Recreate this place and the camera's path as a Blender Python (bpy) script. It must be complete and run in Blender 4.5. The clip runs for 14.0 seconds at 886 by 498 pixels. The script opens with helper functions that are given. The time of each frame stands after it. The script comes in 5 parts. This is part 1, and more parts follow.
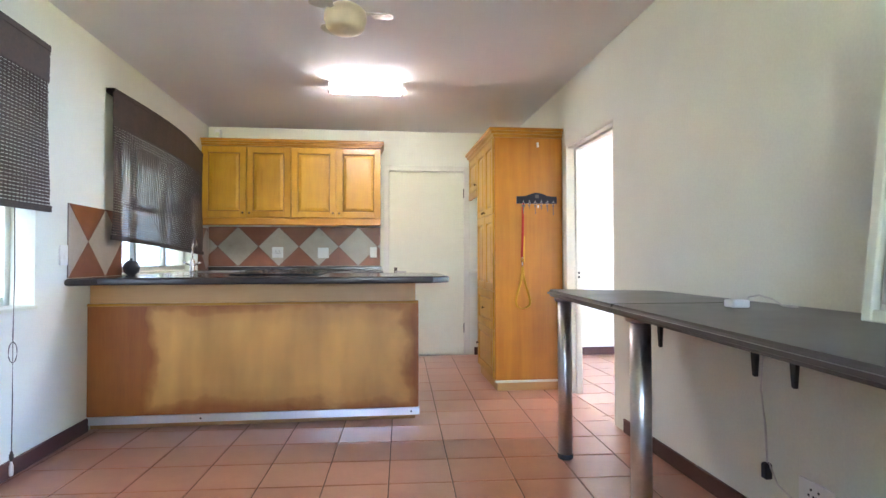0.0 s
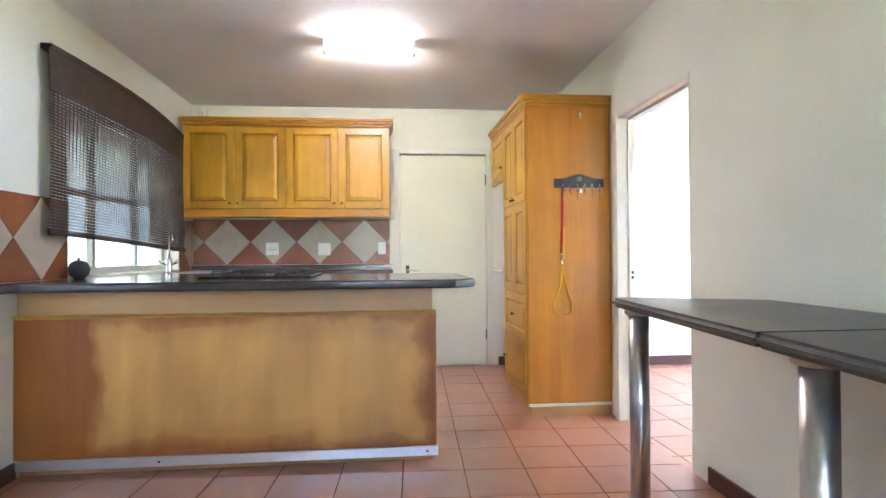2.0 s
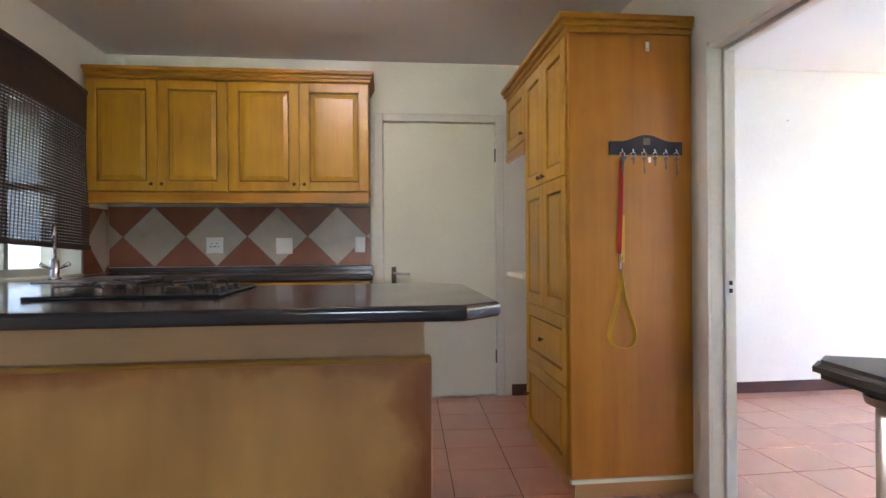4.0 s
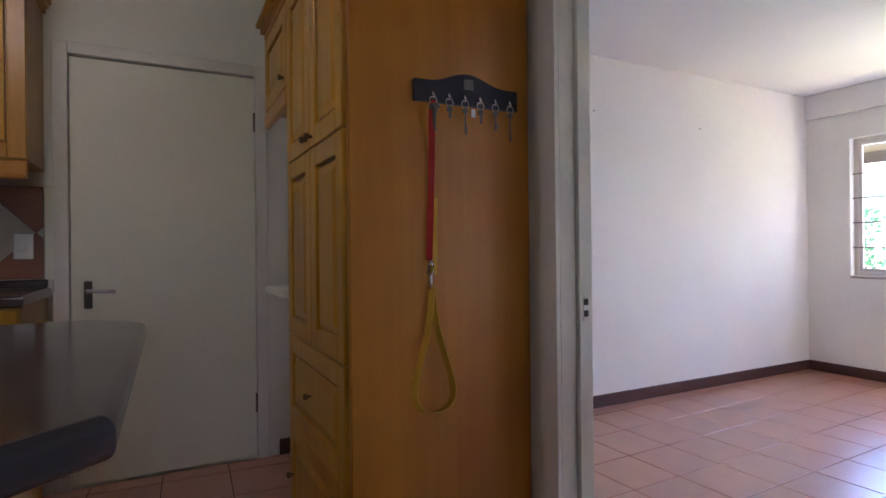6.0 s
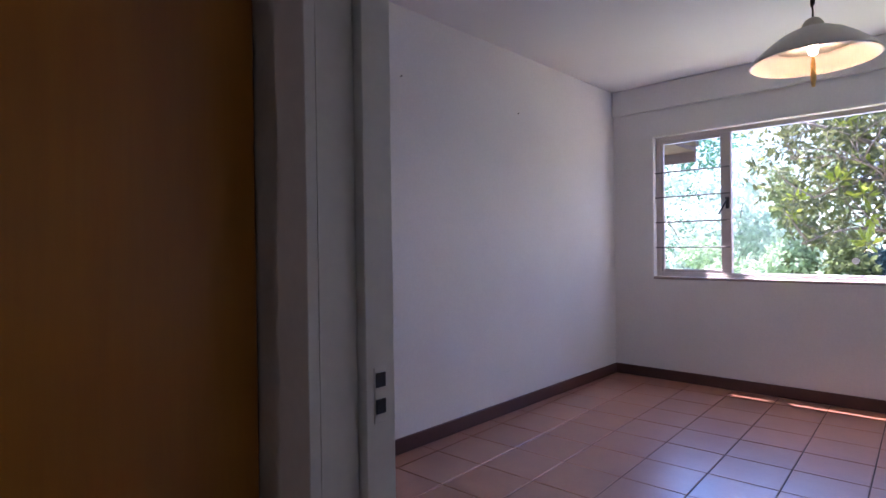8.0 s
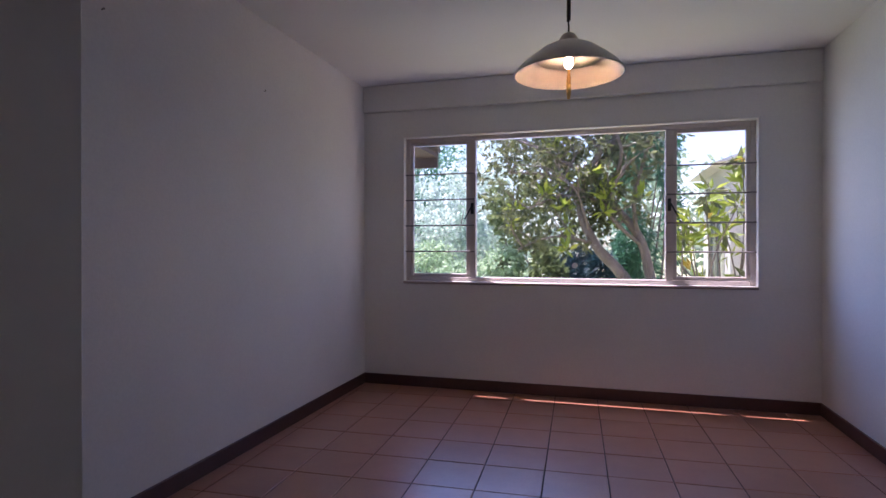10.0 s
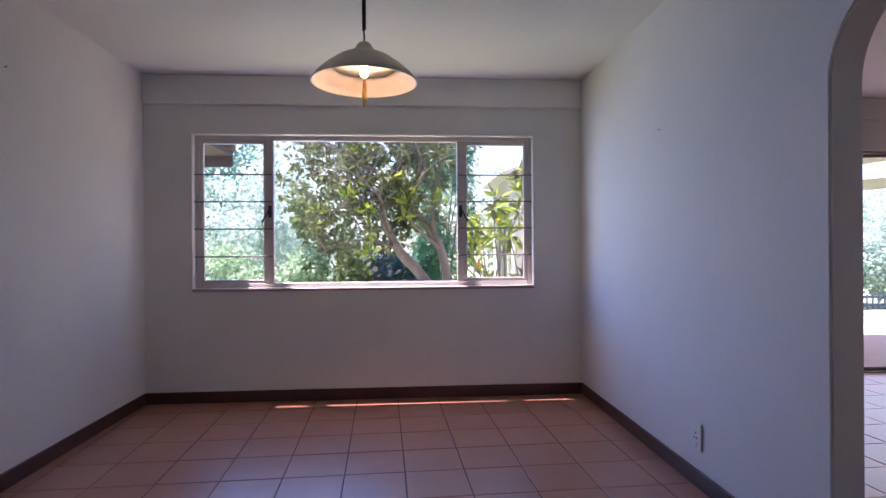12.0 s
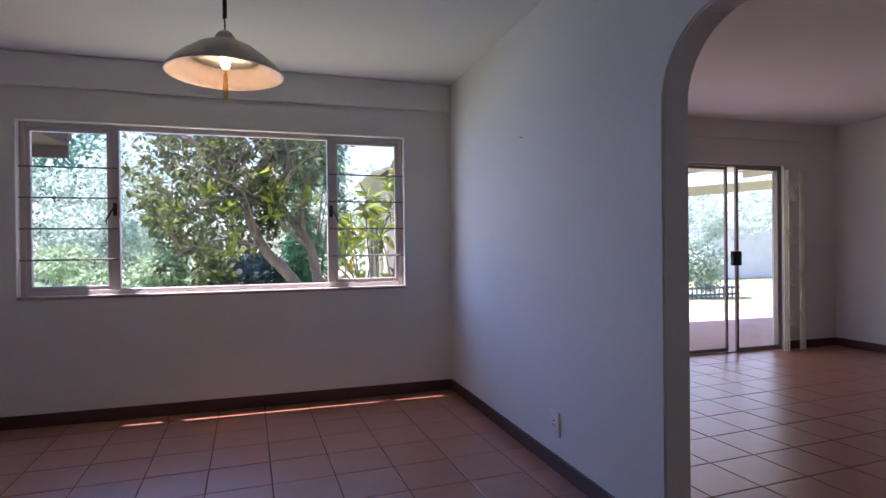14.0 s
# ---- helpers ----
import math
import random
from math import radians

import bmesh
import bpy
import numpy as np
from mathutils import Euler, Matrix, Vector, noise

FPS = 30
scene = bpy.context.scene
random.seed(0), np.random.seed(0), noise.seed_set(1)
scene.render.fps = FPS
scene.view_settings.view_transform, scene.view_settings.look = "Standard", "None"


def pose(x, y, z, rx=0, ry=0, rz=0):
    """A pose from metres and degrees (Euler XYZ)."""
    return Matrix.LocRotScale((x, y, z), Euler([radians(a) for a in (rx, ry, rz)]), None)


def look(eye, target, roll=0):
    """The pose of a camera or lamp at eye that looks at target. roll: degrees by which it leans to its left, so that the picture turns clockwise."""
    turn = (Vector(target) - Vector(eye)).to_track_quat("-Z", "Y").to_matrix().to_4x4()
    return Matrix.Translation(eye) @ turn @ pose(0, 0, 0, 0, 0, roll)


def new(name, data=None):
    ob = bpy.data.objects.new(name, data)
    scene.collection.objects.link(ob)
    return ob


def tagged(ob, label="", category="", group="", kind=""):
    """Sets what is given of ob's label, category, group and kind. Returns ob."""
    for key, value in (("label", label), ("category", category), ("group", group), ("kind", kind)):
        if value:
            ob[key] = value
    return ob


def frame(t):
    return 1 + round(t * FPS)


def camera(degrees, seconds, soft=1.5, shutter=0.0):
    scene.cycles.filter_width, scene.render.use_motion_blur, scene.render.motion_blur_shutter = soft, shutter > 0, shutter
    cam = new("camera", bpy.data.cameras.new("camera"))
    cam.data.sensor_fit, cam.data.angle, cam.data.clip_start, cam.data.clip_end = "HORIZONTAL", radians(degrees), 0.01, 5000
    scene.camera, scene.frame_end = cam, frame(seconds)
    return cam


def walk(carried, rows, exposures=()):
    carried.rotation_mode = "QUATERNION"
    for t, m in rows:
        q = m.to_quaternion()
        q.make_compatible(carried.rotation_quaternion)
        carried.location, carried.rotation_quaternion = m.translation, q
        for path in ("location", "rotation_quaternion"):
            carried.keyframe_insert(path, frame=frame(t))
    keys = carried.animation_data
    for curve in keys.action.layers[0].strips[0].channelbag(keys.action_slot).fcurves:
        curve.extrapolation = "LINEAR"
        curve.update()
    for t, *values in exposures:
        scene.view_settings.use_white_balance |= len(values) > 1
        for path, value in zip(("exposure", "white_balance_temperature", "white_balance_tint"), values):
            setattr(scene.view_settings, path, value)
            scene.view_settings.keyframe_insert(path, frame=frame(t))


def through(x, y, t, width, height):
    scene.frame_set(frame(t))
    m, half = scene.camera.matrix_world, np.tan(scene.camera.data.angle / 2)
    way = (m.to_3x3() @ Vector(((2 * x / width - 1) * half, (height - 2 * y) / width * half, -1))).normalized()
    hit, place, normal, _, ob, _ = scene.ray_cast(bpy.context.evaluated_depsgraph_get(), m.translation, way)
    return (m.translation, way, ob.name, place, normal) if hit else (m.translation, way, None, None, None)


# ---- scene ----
cam = camera(77.6, 14.0, soft=1.5)
PATH = [
    (0, (0.493, 0.909, 1.062), (0.727, 2.895, 1.1), -0.1),
    (0.5, (0.513, 1.029, 1.066), (0.735, 3.017, 1.102), -0.2),
    (1, (0.536, 1.205, 1.06), (0.735, 3.195, 1.096), -0.2),
    (1.5, (0.528, 1.452, 1.077), (0.723, 3.443, 1.105), -0.3),
    (2, (0.53, 1.71, 1.077), (0.717, 3.701, 1.097), -0.4),
    (4.5, (0.657, 3.217, 1.114), (0.882, 5.204, 1.109), -0.5),
    (5, (0.706, 3.463, 1.109), (1.152, 5.413, 1.115), -0.3),
    (5.5, (0.845, 3.7, 1.104), (1.538, 5.576, 1.105), -0.4),
    (6, (0.998, 3.909, 1.108), (1.907, 5.691, 1.11), -0.6),
    (6.5, (1.16, 4.11, 1.116), (2.223, 5.804, 1.121), -0.6),
    (7, (1.323, 4.283, 1.106), (2.508, 5.895, 1.112), -0.8),
    (9.5, (1.931, 4.916, 1.141), (3.764, 5.717, 1.124), -0.1),
    (10, (1.957, 4.963, 1.127), (3.881, 5.508, 1.119), -0.0),
    (10.5, (1.966, 4.979, 1.12), (3.946, 5.267, 1.121), -0.1),
    (11, (1.968, 4.972, 1.143), (3.964, 5.084, 1.137), -0.3),
    (11.5, (1.964, 4.955, 1.146), (3.964, 4.928, 1.139), -0.3),
    (12, (1.954, 4.917, 1.141), (3.949, 4.776, 1.139), -0.4),
    (12.5, (1.942, 4.909, 1.155), (3.923, 4.63, 1.145), -0.5),
    (13, (1.946, 4.919, 1.163), (3.903, 4.506, 1.149), -0.5),
    (13.5, (1.953, 4.913, 1.153), (3.886, 4.4, 1.144), -0.6),
    (14, (1.957, 4.91, 1.157), (3.867, 4.317, 1.146), -0.6),
]
EXPOSURES = [(0.0, 6.0, 6100, 18), (2.2, 6.1, 6050, 17), (4.5, 4.65, 6300, 25), (5.5, 4.0, 6200, 29), (6.5, 3.15, 5950, 35), (7.2, 2.7, 5700, 39), (9.5, 1.5, 5950, 44), (10.5, 1.15, 5950, 45), (12.0, 1.65, 6000, 42), (13.0, 1.8, 6000, 40), (14.0, 1.35, 6000, 40)]
walk(cam, [(t, look(eye, target, roll)) for t, eye, target, roll in PATH], EXPOSURES)

# ---- light ----
SUN_EL, SUN_AZ = radians(72.6), radians(59.3)   # azimuth counted from +x towards +y
world = bpy.data.worlds.new("sky")
scene.world = world
world.use_nodes = True
wn = world.node_tree
sky = wn.nodes.new("ShaderNodeTexSky")
sky.sky_type, sky.sun_disc = "NISHITA", False
sky.sun_elevation, sky.sun_rotation = SUN_EL, radians(90) - SUN_AZ
wn.links.new(sky.outputs[0], wn.nodes["Background"].inputs[0])
wn.nodes["Background"].inputs[1].default_value = 0.15
sun_data = bpy.data.lights.new("sun", "SUN")
sun_data.energy, sun_data.angle, sun_data.color = 5.0, radians(0.53), (1.0, 0.95, 0.87)
sun_from = Vector((math.cos(SUN_EL) * math.cos(SUN_AZ), math.cos(SUN_EL) * math.sin(SUN_AZ), math.sin(SUN_EL)))
new("sun", sun_data).matrix_world = look(sun_from * 60, (0, 0, 0))


def window_light(name, x, y, z, w, h, towards, watts, colour, spread=180):
    """Daylight entering by an opening; towards is the way it shines."""
    d = bpy.data.lights.new(name, "AREA")
    d.shape, d.size, d.size_y, d.energy, d.color, d.spread = "RECTANGLE", w, h, watts, colour, radians(spread)
    o = new(name, d)
    o.matrix_world = look((x, y, z), (x + towards[0], y + towards[1], z + towards[2]))
    return o


window_light("dining_window_light", 7.1, 5.85, 1.65, 2.2, 1.2, (-1, -0.95, -0.40), 7.6, (0.22, 0.49, 1.0), 140)
window_light("dining_garden_light", 6.75, 5.2, 0.95, 2.2, 0.5, (-0.8, -0.9, 0.95), 0.85, (0.80, 1.0, 0.10), 130)
window_light("sliding_door_light", 6.80, 0.6, 1.0, 2.4, 1.8, (-1, 0.1, -0.05), 2.8, (1.0, 0.94, 0.88))
window_light("sink_window_light", -1.62, 5.88, 1.45, 1.2, 0.9, (1, 0, -0.05), 0.04, (0.80, 0.91, 1.0))
window_light("table_window_light", -1.42, 3.5, 1.08, 0.9, 0.44, (0.6, 1, -0.45), 0.045, (0.66, 0.80, 1.0), 130)
# added fill in the unseen back opening, tilted up to brighten the ceiling
window_light("back_fill_light", 0.3, -1.72, 1.5, 1.5, 1.0, (0, 1, 1.2), 0.04, (0.92, 0.95, 1.0))

# ---- materials ----


def nodes_of(name):
    m = bpy.data.materials.new(name)
    m.use_nodes = True
    t = m.node_tree
    return m, t, t.nodes["Principled BSDF"]


def add(t, kind, **kw):
    n = t.nodes.new(kind)
    for k, v in kw.items():
        n.inputs[k].default_value = v
    return n


def coords(t, scale=(1, 1, 1), spread=True):
    """Object coordinates scaled, moved apart from object to object."""
    c = t.nodes.new("ShaderNodeTexCoord")
    mp = t.nodes.new("ShaderNodeMapping")
    mp.inputs["Scale"].default_value = scale
    t.links.new(c.outputs["Object"], mp.inputs["Vector"])
    if spread:
        inf = t.nodes.new("ShaderNodeObjectInfo")
        mul = t.nodes.new("ShaderNodeVectorMath")
        mul.operation = "MULTIPLY"
        mul.inputs[1].default_value = (17.0, 11.0, 23.0)
        t.links.new(inf.outputs["Random"], mul.inputs[0])
        t.links.new(mul.outputs[0], mp.inputs["Location"])
    return mp.outputs["Vector"]


def noise_tex(t, vec, scale, detail=4.0, rough=0.55):
    n = add(t, "ShaderNodeTexNoise", Scale=scale, Detail=detail, Roughness=rough)
    t.links.new(vec, n.inputs["Vector"])
    return n.outputs[0]


def ramp(t, fac, stops):
    r = t.nodes.new("ShaderNodeValToRGB")
    e = r.color_ramp.elements
    e[0].position, e[0].color = stops[0][0], (*stops[0][1], 1)
    e[1].position, e[1].color = stops[-1][0], (*stops[-1][1], 1)
    for p, c in stops[1:-1]:
        k = e.new(p)
        k.color = (*c, 1)
    t.links.new(fac, r.inputs[0])
    return r.outputs[0]


def mix(t, fac, a, b, how="MIX"):
    m = t.nodes.new("ShaderNodeMix")
    m.data_type, m.blend_type = "RGBA", how
    for sock, v in ((0, fac), (6, a), (7, b)):
        if isinstance(v, (int, float)):
            m.inputs[sock].default_value = v
        elif isinstance(v, tuple):
            m.inputs[sock].default_value = (*v, 1)
        else:
            t.links.new(v, m.inputs[sock])
    return m.outputs[2]


def bump(t, bsdf, height, strength, distance):
    b = add(t, "ShaderNodeBump", Strength=strength, Distance=distance)
    t.links.new(height, b.inputs["Height"])
    t.links.new(b.outputs[0], bsdf.inputs["Normal"])


def surface(name, colour, rough=0.5, metal=0.0, vary=0.12, grain=40.0, stain=2.5, relief=0.15, depth=0.002, spread=True, coat=0.0, gloss_vary=0.1):
    """Plain material with grain and stains at two scales."""
    m, t, b = nodes_of(name)
    v = coords(t, spread=spread)
    n1 = noise_tex(t, v, stain, 5.0)
    n2 = noise_tex(t, v, grain, 6.0)
    dark = tuple(c * (1 - vary * 1.6) for c in colour)
    light = tuple(min(1.0, c * (1 + vary)) for c in colour)
    c1 = ramp(t, n1, [(0.3, dark), (0.52, colour), (0.75, light)])
    c2 = mix(t, 0.35, c1, ramp(t, n2, [(0.35, dark), (0.65, light)]))
    t.links.new(c2, b.inputs["Base Color"])
    r = t.nodes.new("ShaderNodeMapRange")
    r.inputs["To Min"].default_value, r.inputs["To Max"].default_value = max(0.03, rough - gloss_vary), min(1, rough + gloss_vary)
    t.links.new(n1, r.inputs["Value"])
    t.links.new(r.outputs[0], b.inputs["Roughness"])
    b.inputs["Metallic"].default_value = metal
    b.inputs["Coat Weight"].default_value = coat
    b.inputs["Coat Roughness"].default_value = 0.15
    if relief:
        bump(t, b, n2, relief, depth)
    return m


def wood(name, pale, deep, along="Z", rough=0.38, coat=0.25, faded=None, fine=0.30):
    """Varnished wood, its grain along one axis; faded = (centre, half size, pale colour) of a worn patch in object space."""
    m, t, b = nodes_of(name)
    sc = {"X": (0.9, 14, 14), "Y": (14, 0.9, 14), "Z": (14, 14, 0.9)}[along]
    v = coords(t, sc)
    n1 = noise_tex(t, v, 1.3, 6.0, 0.6)
    n2 = noise_tex(t, v, 9.0, 5.0, 0.6)
    v2 = coords(t, (1, 1, 1))
    n3 = noise_tex(t, v2, 1.8, 3.0)
    c = ramp(t, n1, [(0.28, deep), (0.5, tuple((a + d) / 2 for a, d in zip(pale, deep))), (0.72, pale)])
    c = mix(t, fine, c, ramp(t, n2, [(0.35, deep), (0.65, pale)]))
    c = mix(t, 0.35, c, ramp(t, n3, [(0.35, tuple(x * 0.72 for x in deep)), (0.6, pale)]))
    if faded:
        ctr, half, tone = faded
        o = t.nodes.new("ShaderNodeTexCoord")
        wob = add(t, "ShaderNodeTexNoise", Scale=3.4, Detail=5.0)
        t.links.new(o.outputs["Object"], wob.inputs["Vector"])
        sep = t.nodes.new("ShaderNodeSeparateXYZ")
        t.links.new(o.outputs["Object"], sep.inputs[0])

        def maths(op, p, q):
            k = t.nodes.new("ShaderNodeMath")
            k.operation = op
            for i, val in enumerate((p, q)):
                if isinstance(val, (int, float)):
                    k.inputs[i].default_value = val
                else:
                    t.links.new(val, k.inputs[i])
            return k.outputs[0]

        dx = maths("SUBTRACT", half[0], maths("ABSOLUTE", maths("SUBTRACT", sep.outputs[0], ctr[0]), 0))
        dz = maths("SUBTRACT", half[1], maths("ABSOLUTE", maths("SUBTRACT", sep.outputs[2], ctr[1]), 0))
        d = maths("MINIMUM", dx, dz)
        d = maths("ADD", d, maths("MULTIPLY", maths("SUBTRACT", wob.outputs[0], 0.5), 0.26))
        mask = ramp(t, maths("ADD", maths("MULTIPLY", d, 5.0), 0.5), [(0.22, (0, 0, 0)), (0.46, (0.35, 0.35, 0.35)), (0.60, (0.75, 0.75, 0.75)), (1.0, (1, 1, 1))])
        cloud = add(t, "ShaderNodeTexNoise", Scale=2.2, Detail=3.0)
        stretch = t.nodes.new("ShaderNodeMapping")
        stretch.inputs["Scale"].default_value = (1.6, 1.0, 0.5)
        t.links.new(o.outputs["Object"], stretch.inputs["Vector"])
        t.links.new(stretch.outputs[0], cloud.inputs["Vector"])
        bleached = ramp(t, cloud.outputs[0], [(0.32, tuple(k * 0.72 for k in tone)), (0.5, tone), (0.68, tuple(min(1.0, k * 1.25) for k in tone))])
        c = mix(t, mask, c, mix(t, 0.28, bleached, c))
    t.links.new(c, b.inputs["Base Color"])
    b.inputs["Roughness"].default_value = rough
    b.inputs["Coat Weight"].default_value = coat
    b.inputs["Coat Roughness"].default_value = 0.2
    bump(t, b, n2, 0.12, 0.0015)
    return m


def tile_mat(name, base, deep, pale, rough, gloss=0.5, coat=0.0):
    """Fired clay tile: each piece its own tone, with cloudy patches and fine pits."""
    m, t, b = nodes_of(name)
    v = coords(t)
    b.inputs["Specular IOR Level"].default_value = gloss
    b.inputs["Coat Weight"].default_value, b.inputs["Coat Roughness"].default_value = coat, 0.30
    inf = t.nodes.new("ShaderNodeObjectInfo")
    geo = t.nodes.new("ShaderNodeNewGeometry")
    sm = t.nodes.new("ShaderNodeMath")
    sm.operation = "ADD"
    t.links.new(inf.outputs["Random"], sm.inputs[0])
    t.links.new(geo.outputs["Random Per Island"], sm.inputs[1])
    fr = t.nodes.new("ShaderNodeMath")
    fr.operation = "FRACT"
    t.links.new(sm.outputs[0], fr.inputs[0])
    tone = ramp(t, fr.outputs[0], [(0.0, deep), (0.35, base), (0.7, base), (1.0, pale)])
    n1 = noise_tex(t, v, 8.0, 3.0, 0.5)
    n2 = noise_tex(t, v, 70.0, 5.0)
    c = mix(t, 0.55, tone, ramp(t, n1, [(0.3, deep), (0.5, base), (0.72, pale)]))
    c = mix(t, 0.2, c, ramp(t, n2, [(0.35, deep), (0.65, pale)]))
    t.links.new(c, b.inputs["Base Color"])
    r = t.nodes.new("ShaderNodeMapRange")
    r.inputs["To Min"].default_value, r.inputs["To Max"].default_value = rough - 0.03, rough + 0.05
    t.links.new(n1, r.inputs["Value"])
    t.links.new(r.outputs[0], b.inputs["Roughness"])
    bump(t, b, n2, 0.10, 0.0015)
    return m


def glass_mat(name, tint=(0.97, 0.99, 0.98)):
    m, t, b = nodes_of(name)
    g = t.nodes.new("ShaderNodeBsdfGlossy")
    g.inputs["Roughness"].default_value = 0.02
    tr = t.nodes.new("ShaderNodeBsdfTransparent")
    tr.inputs["Color"].default_value = (*tint, 1)
    mx = t.nodes.new("ShaderNodeMixShader")
    mx.inputs[0].default_value = 0.05
    t.links.new(tr.outputs[0], mx.inputs[1])
    t.links.new(g.outputs[0], mx.inputs[2])
    t.links.new(mx.outputs[0], t.nodes["Material Output"].inputs["Surface"])
    return m


def glow(name, colour, strength):
    m, t, b = nodes_of(name)
    b.inputs["Base Color"].default_value = (0.9, 0.9, 0.9, 1)
    b.inputs["Emission Color"].default_value = (*colour, 1)
    b.inputs["Emission Strength"].default_value = strength
    return m


PLASTER = surface("cream_plaster", (0.75, 0.76, 0.67), 0.75, vary=0.055, grain=90, stain=1.4, relief=0.25, depth=0.003, spread=False)
DINING_PAINT = surface("white_plaster", (0.79, 0.77, 0.74), 0.7, vary=0.05, grain=90, stain=1.3, relief=0.25, depth=0.003, spread=False)
CEILING = surface("ceiling_paint", (0.80, 0.79, 0.80), 0.85, vary=0.03, grain=90, stain=1.0, relief=0.08, spread=False)
OUTWALL = surface("outside_plaster", (0.80, 0.78, 0.72), 0.8, vary=0.06)
TERRACOTTA = tile_mat("terracotta_tile", (0.43, 0.178, 0.103), (0.36, 0.138, 0.078), (0.49, 0.230, 0.142), 0.33, 1.0, 0.5)
GROUT = surface("grout", (0.12, 0.080, 0.065), 0.85, vary=0.2)
SKIRTING = surface("brown_skirting", (0.085, 0.035, 0.028), 0.45, vary=0.2, grain=60)
HONEY = wood("honey_wood", (0.56, 0.305, 0.012), (0.35, 0.15, 0.004), coat=0.16)
HONEY_X = wood("honey_wood_across", (0.52, 0.25, 0.014), (0.33, 0.13, 0.005), along="X", coat=0.16)
# darker brown for the groove faces round the raised door panels
GROOVE_WOOD = wood("dark_groove_wood", (0.33, 0.15, 0.010), (0.21, 0.085, 0.006), coat=0.1)
HONEY_Y = wood("honey_wood_along", (0.52, 0.25, 0.014), (0.33, 0.13, 0.005), along="Y", coat=0.16)
ORANGE_WOOD = wood("orange_veneer", (0.57, 0.24, 0.016), (0.39, 0.126, 0.007), rough=0.34, coat=0.4, fine=0.1)
FADED_WOOD = wood("sun_faded_veneer", (0.37, 0.118, 0.015), (0.26, 0.07, 0.008), along="Z", faded=((0.15, 0.445), (0.78, 0.285), (0.76, 0.405, 0.10)), rough=0.45, coat=0.05)
PALE_WOOD = wood("pale_veneer", (0.54, 0.31, 0.12), (0.46, 0.24, 0.085), along="X", rough=0.45, coat=0.1)
WORKTOP = surface("grey_brown_laminate", (0.050, 0.042, 0.040), 0.15, vary=0.07, grain=260, stain=3, relief=0.05, depth=0.0005)
TABLETOP = surface("slate_grey_laminate", (0.080, 0.074, 0.071), 0.36, vary=0.07, grain=260, stain=3, relief=0.05, depth=0.0005)
ALU = surface("brushed_aluminium", (0.72, 0.74, 0.77), 0.34, 1.0, vary=0.06, grain=90)
OLD_STEEL = surface("worn_key_steel", (0.16, 0.145, 0.13), 0.35, 1.0, vary=0.2)
STEEL = surface("brushed_steel", (0.55, 0.53, 0.52), 0.32, 1.0, vary=0.10, grain=80, stain=8)
CHROME = surface("chrome", (0.80, 0.80, 0.82), 0.10, 1.0, vary=0.03, relief=0)
DARKMETAL = surface("dark_bronze", (0.06, 0.045, 0.035), 0.4, 0.7, vary=0.2)
KNOB = surface("aged_bronze_knob", (0.13, 0.075, 0.035), 0.35, 0.7, vary=0.2)
BLACK = surface("black_gloss", (0.018, 0.018, 0.02), 0.2, vary=0.2)
BLACKMATT = surface("black_matt", (0.02, 0.02, 0.022), 0.55, vary=0.2)
NAVY = surface("navy_board", (0.022, 0.022, 0.035), 0.4, vary=0.2)
WHITE_PAINT = surface("white_gloss_paint", (0.71, 0.72, 0.58), 0.42, vary=0.03, grain=60, relief=0.05)
FRAME_PAINT = surface("grey_white_enamel", (0.70, 0.69, 0.61), 0.35, vary=0.06, grain=50, relief=0.06)
WHITE_PLASTIC = surface("white_plastic", (0.80, 0.80, 0.78), 0.35, vary=0.02, relief=0)
WINDOW_PAINT = surface("window_enamel", (0.60, 0.53, 0.49), 0.4, vary=0.08, grain=60)
SILL_PAINT = surface("sill_paint", (0.40, 0.31, 0.27), 0.45, vary=0.1, grain=60)
# grey darkened to make the bars silhouettes against the daylight
BAR_BACKLIT = surface("backlit_bar_grey", (0.22, 0.20, 0.19), 0.5, vary=0.1)
GREY_ALU = surface("grey_aluminium_frame", (0.30, 0.27, 0.25), 0.4, 0.3, vary=0.1)
GLASS = glass_mat("window_glass")
CREAM_TILE = tile_mat("cream_wall_tile", (0.41, 0.345, 0.27), (0.34, 0.28, 0.205), (0.48, 0.42, 0.34), 0.28)
RED_TILE = tile_mat("terracotta_wall_tile", (0.20, 0.065, 0.026), (0.15, 0.043, 0.018), (0.25, 0.09, 0.038), 0.3, 0.35)
REED = surface("woven_reed", (0.050, 0.030, 0.022), 0.6, vary=0.35, grain=60, stain=12)
RED_WEB = surface("red_webbing", (0.55, 0.03, 0.02), 0.7, vary=0.15, grain=300)
YELLOW_WEB = surface("yellow_webbing", (0.62, 0.34, 0.02), 0.7, vary=0.15, grain=300)
CORD = surface("blind_cord", (0.06, 0.045, 0.038), 0.8)
CABLE_WHITE = surface("white_cable", (0.62, 0.60, 0.57), 0.5)
LAMP_WHITE = surface("cream_lamp_enamel", (0.66, 0.57, 0.45), 0.3, vary=0.04, relief=0)
BRASS = surface("brass", (0.72, 0.46, 0.16), 0.25, 1.0, vary=0.06)
TUBE_GLOW = glow("lit_tube", (1.0, 0.95, 0.88), 1.85)
BULB_GLOW = glow("lit_bulb", (1.0, 0.72, 0.40), 32.0)

# ---- building helpers ----


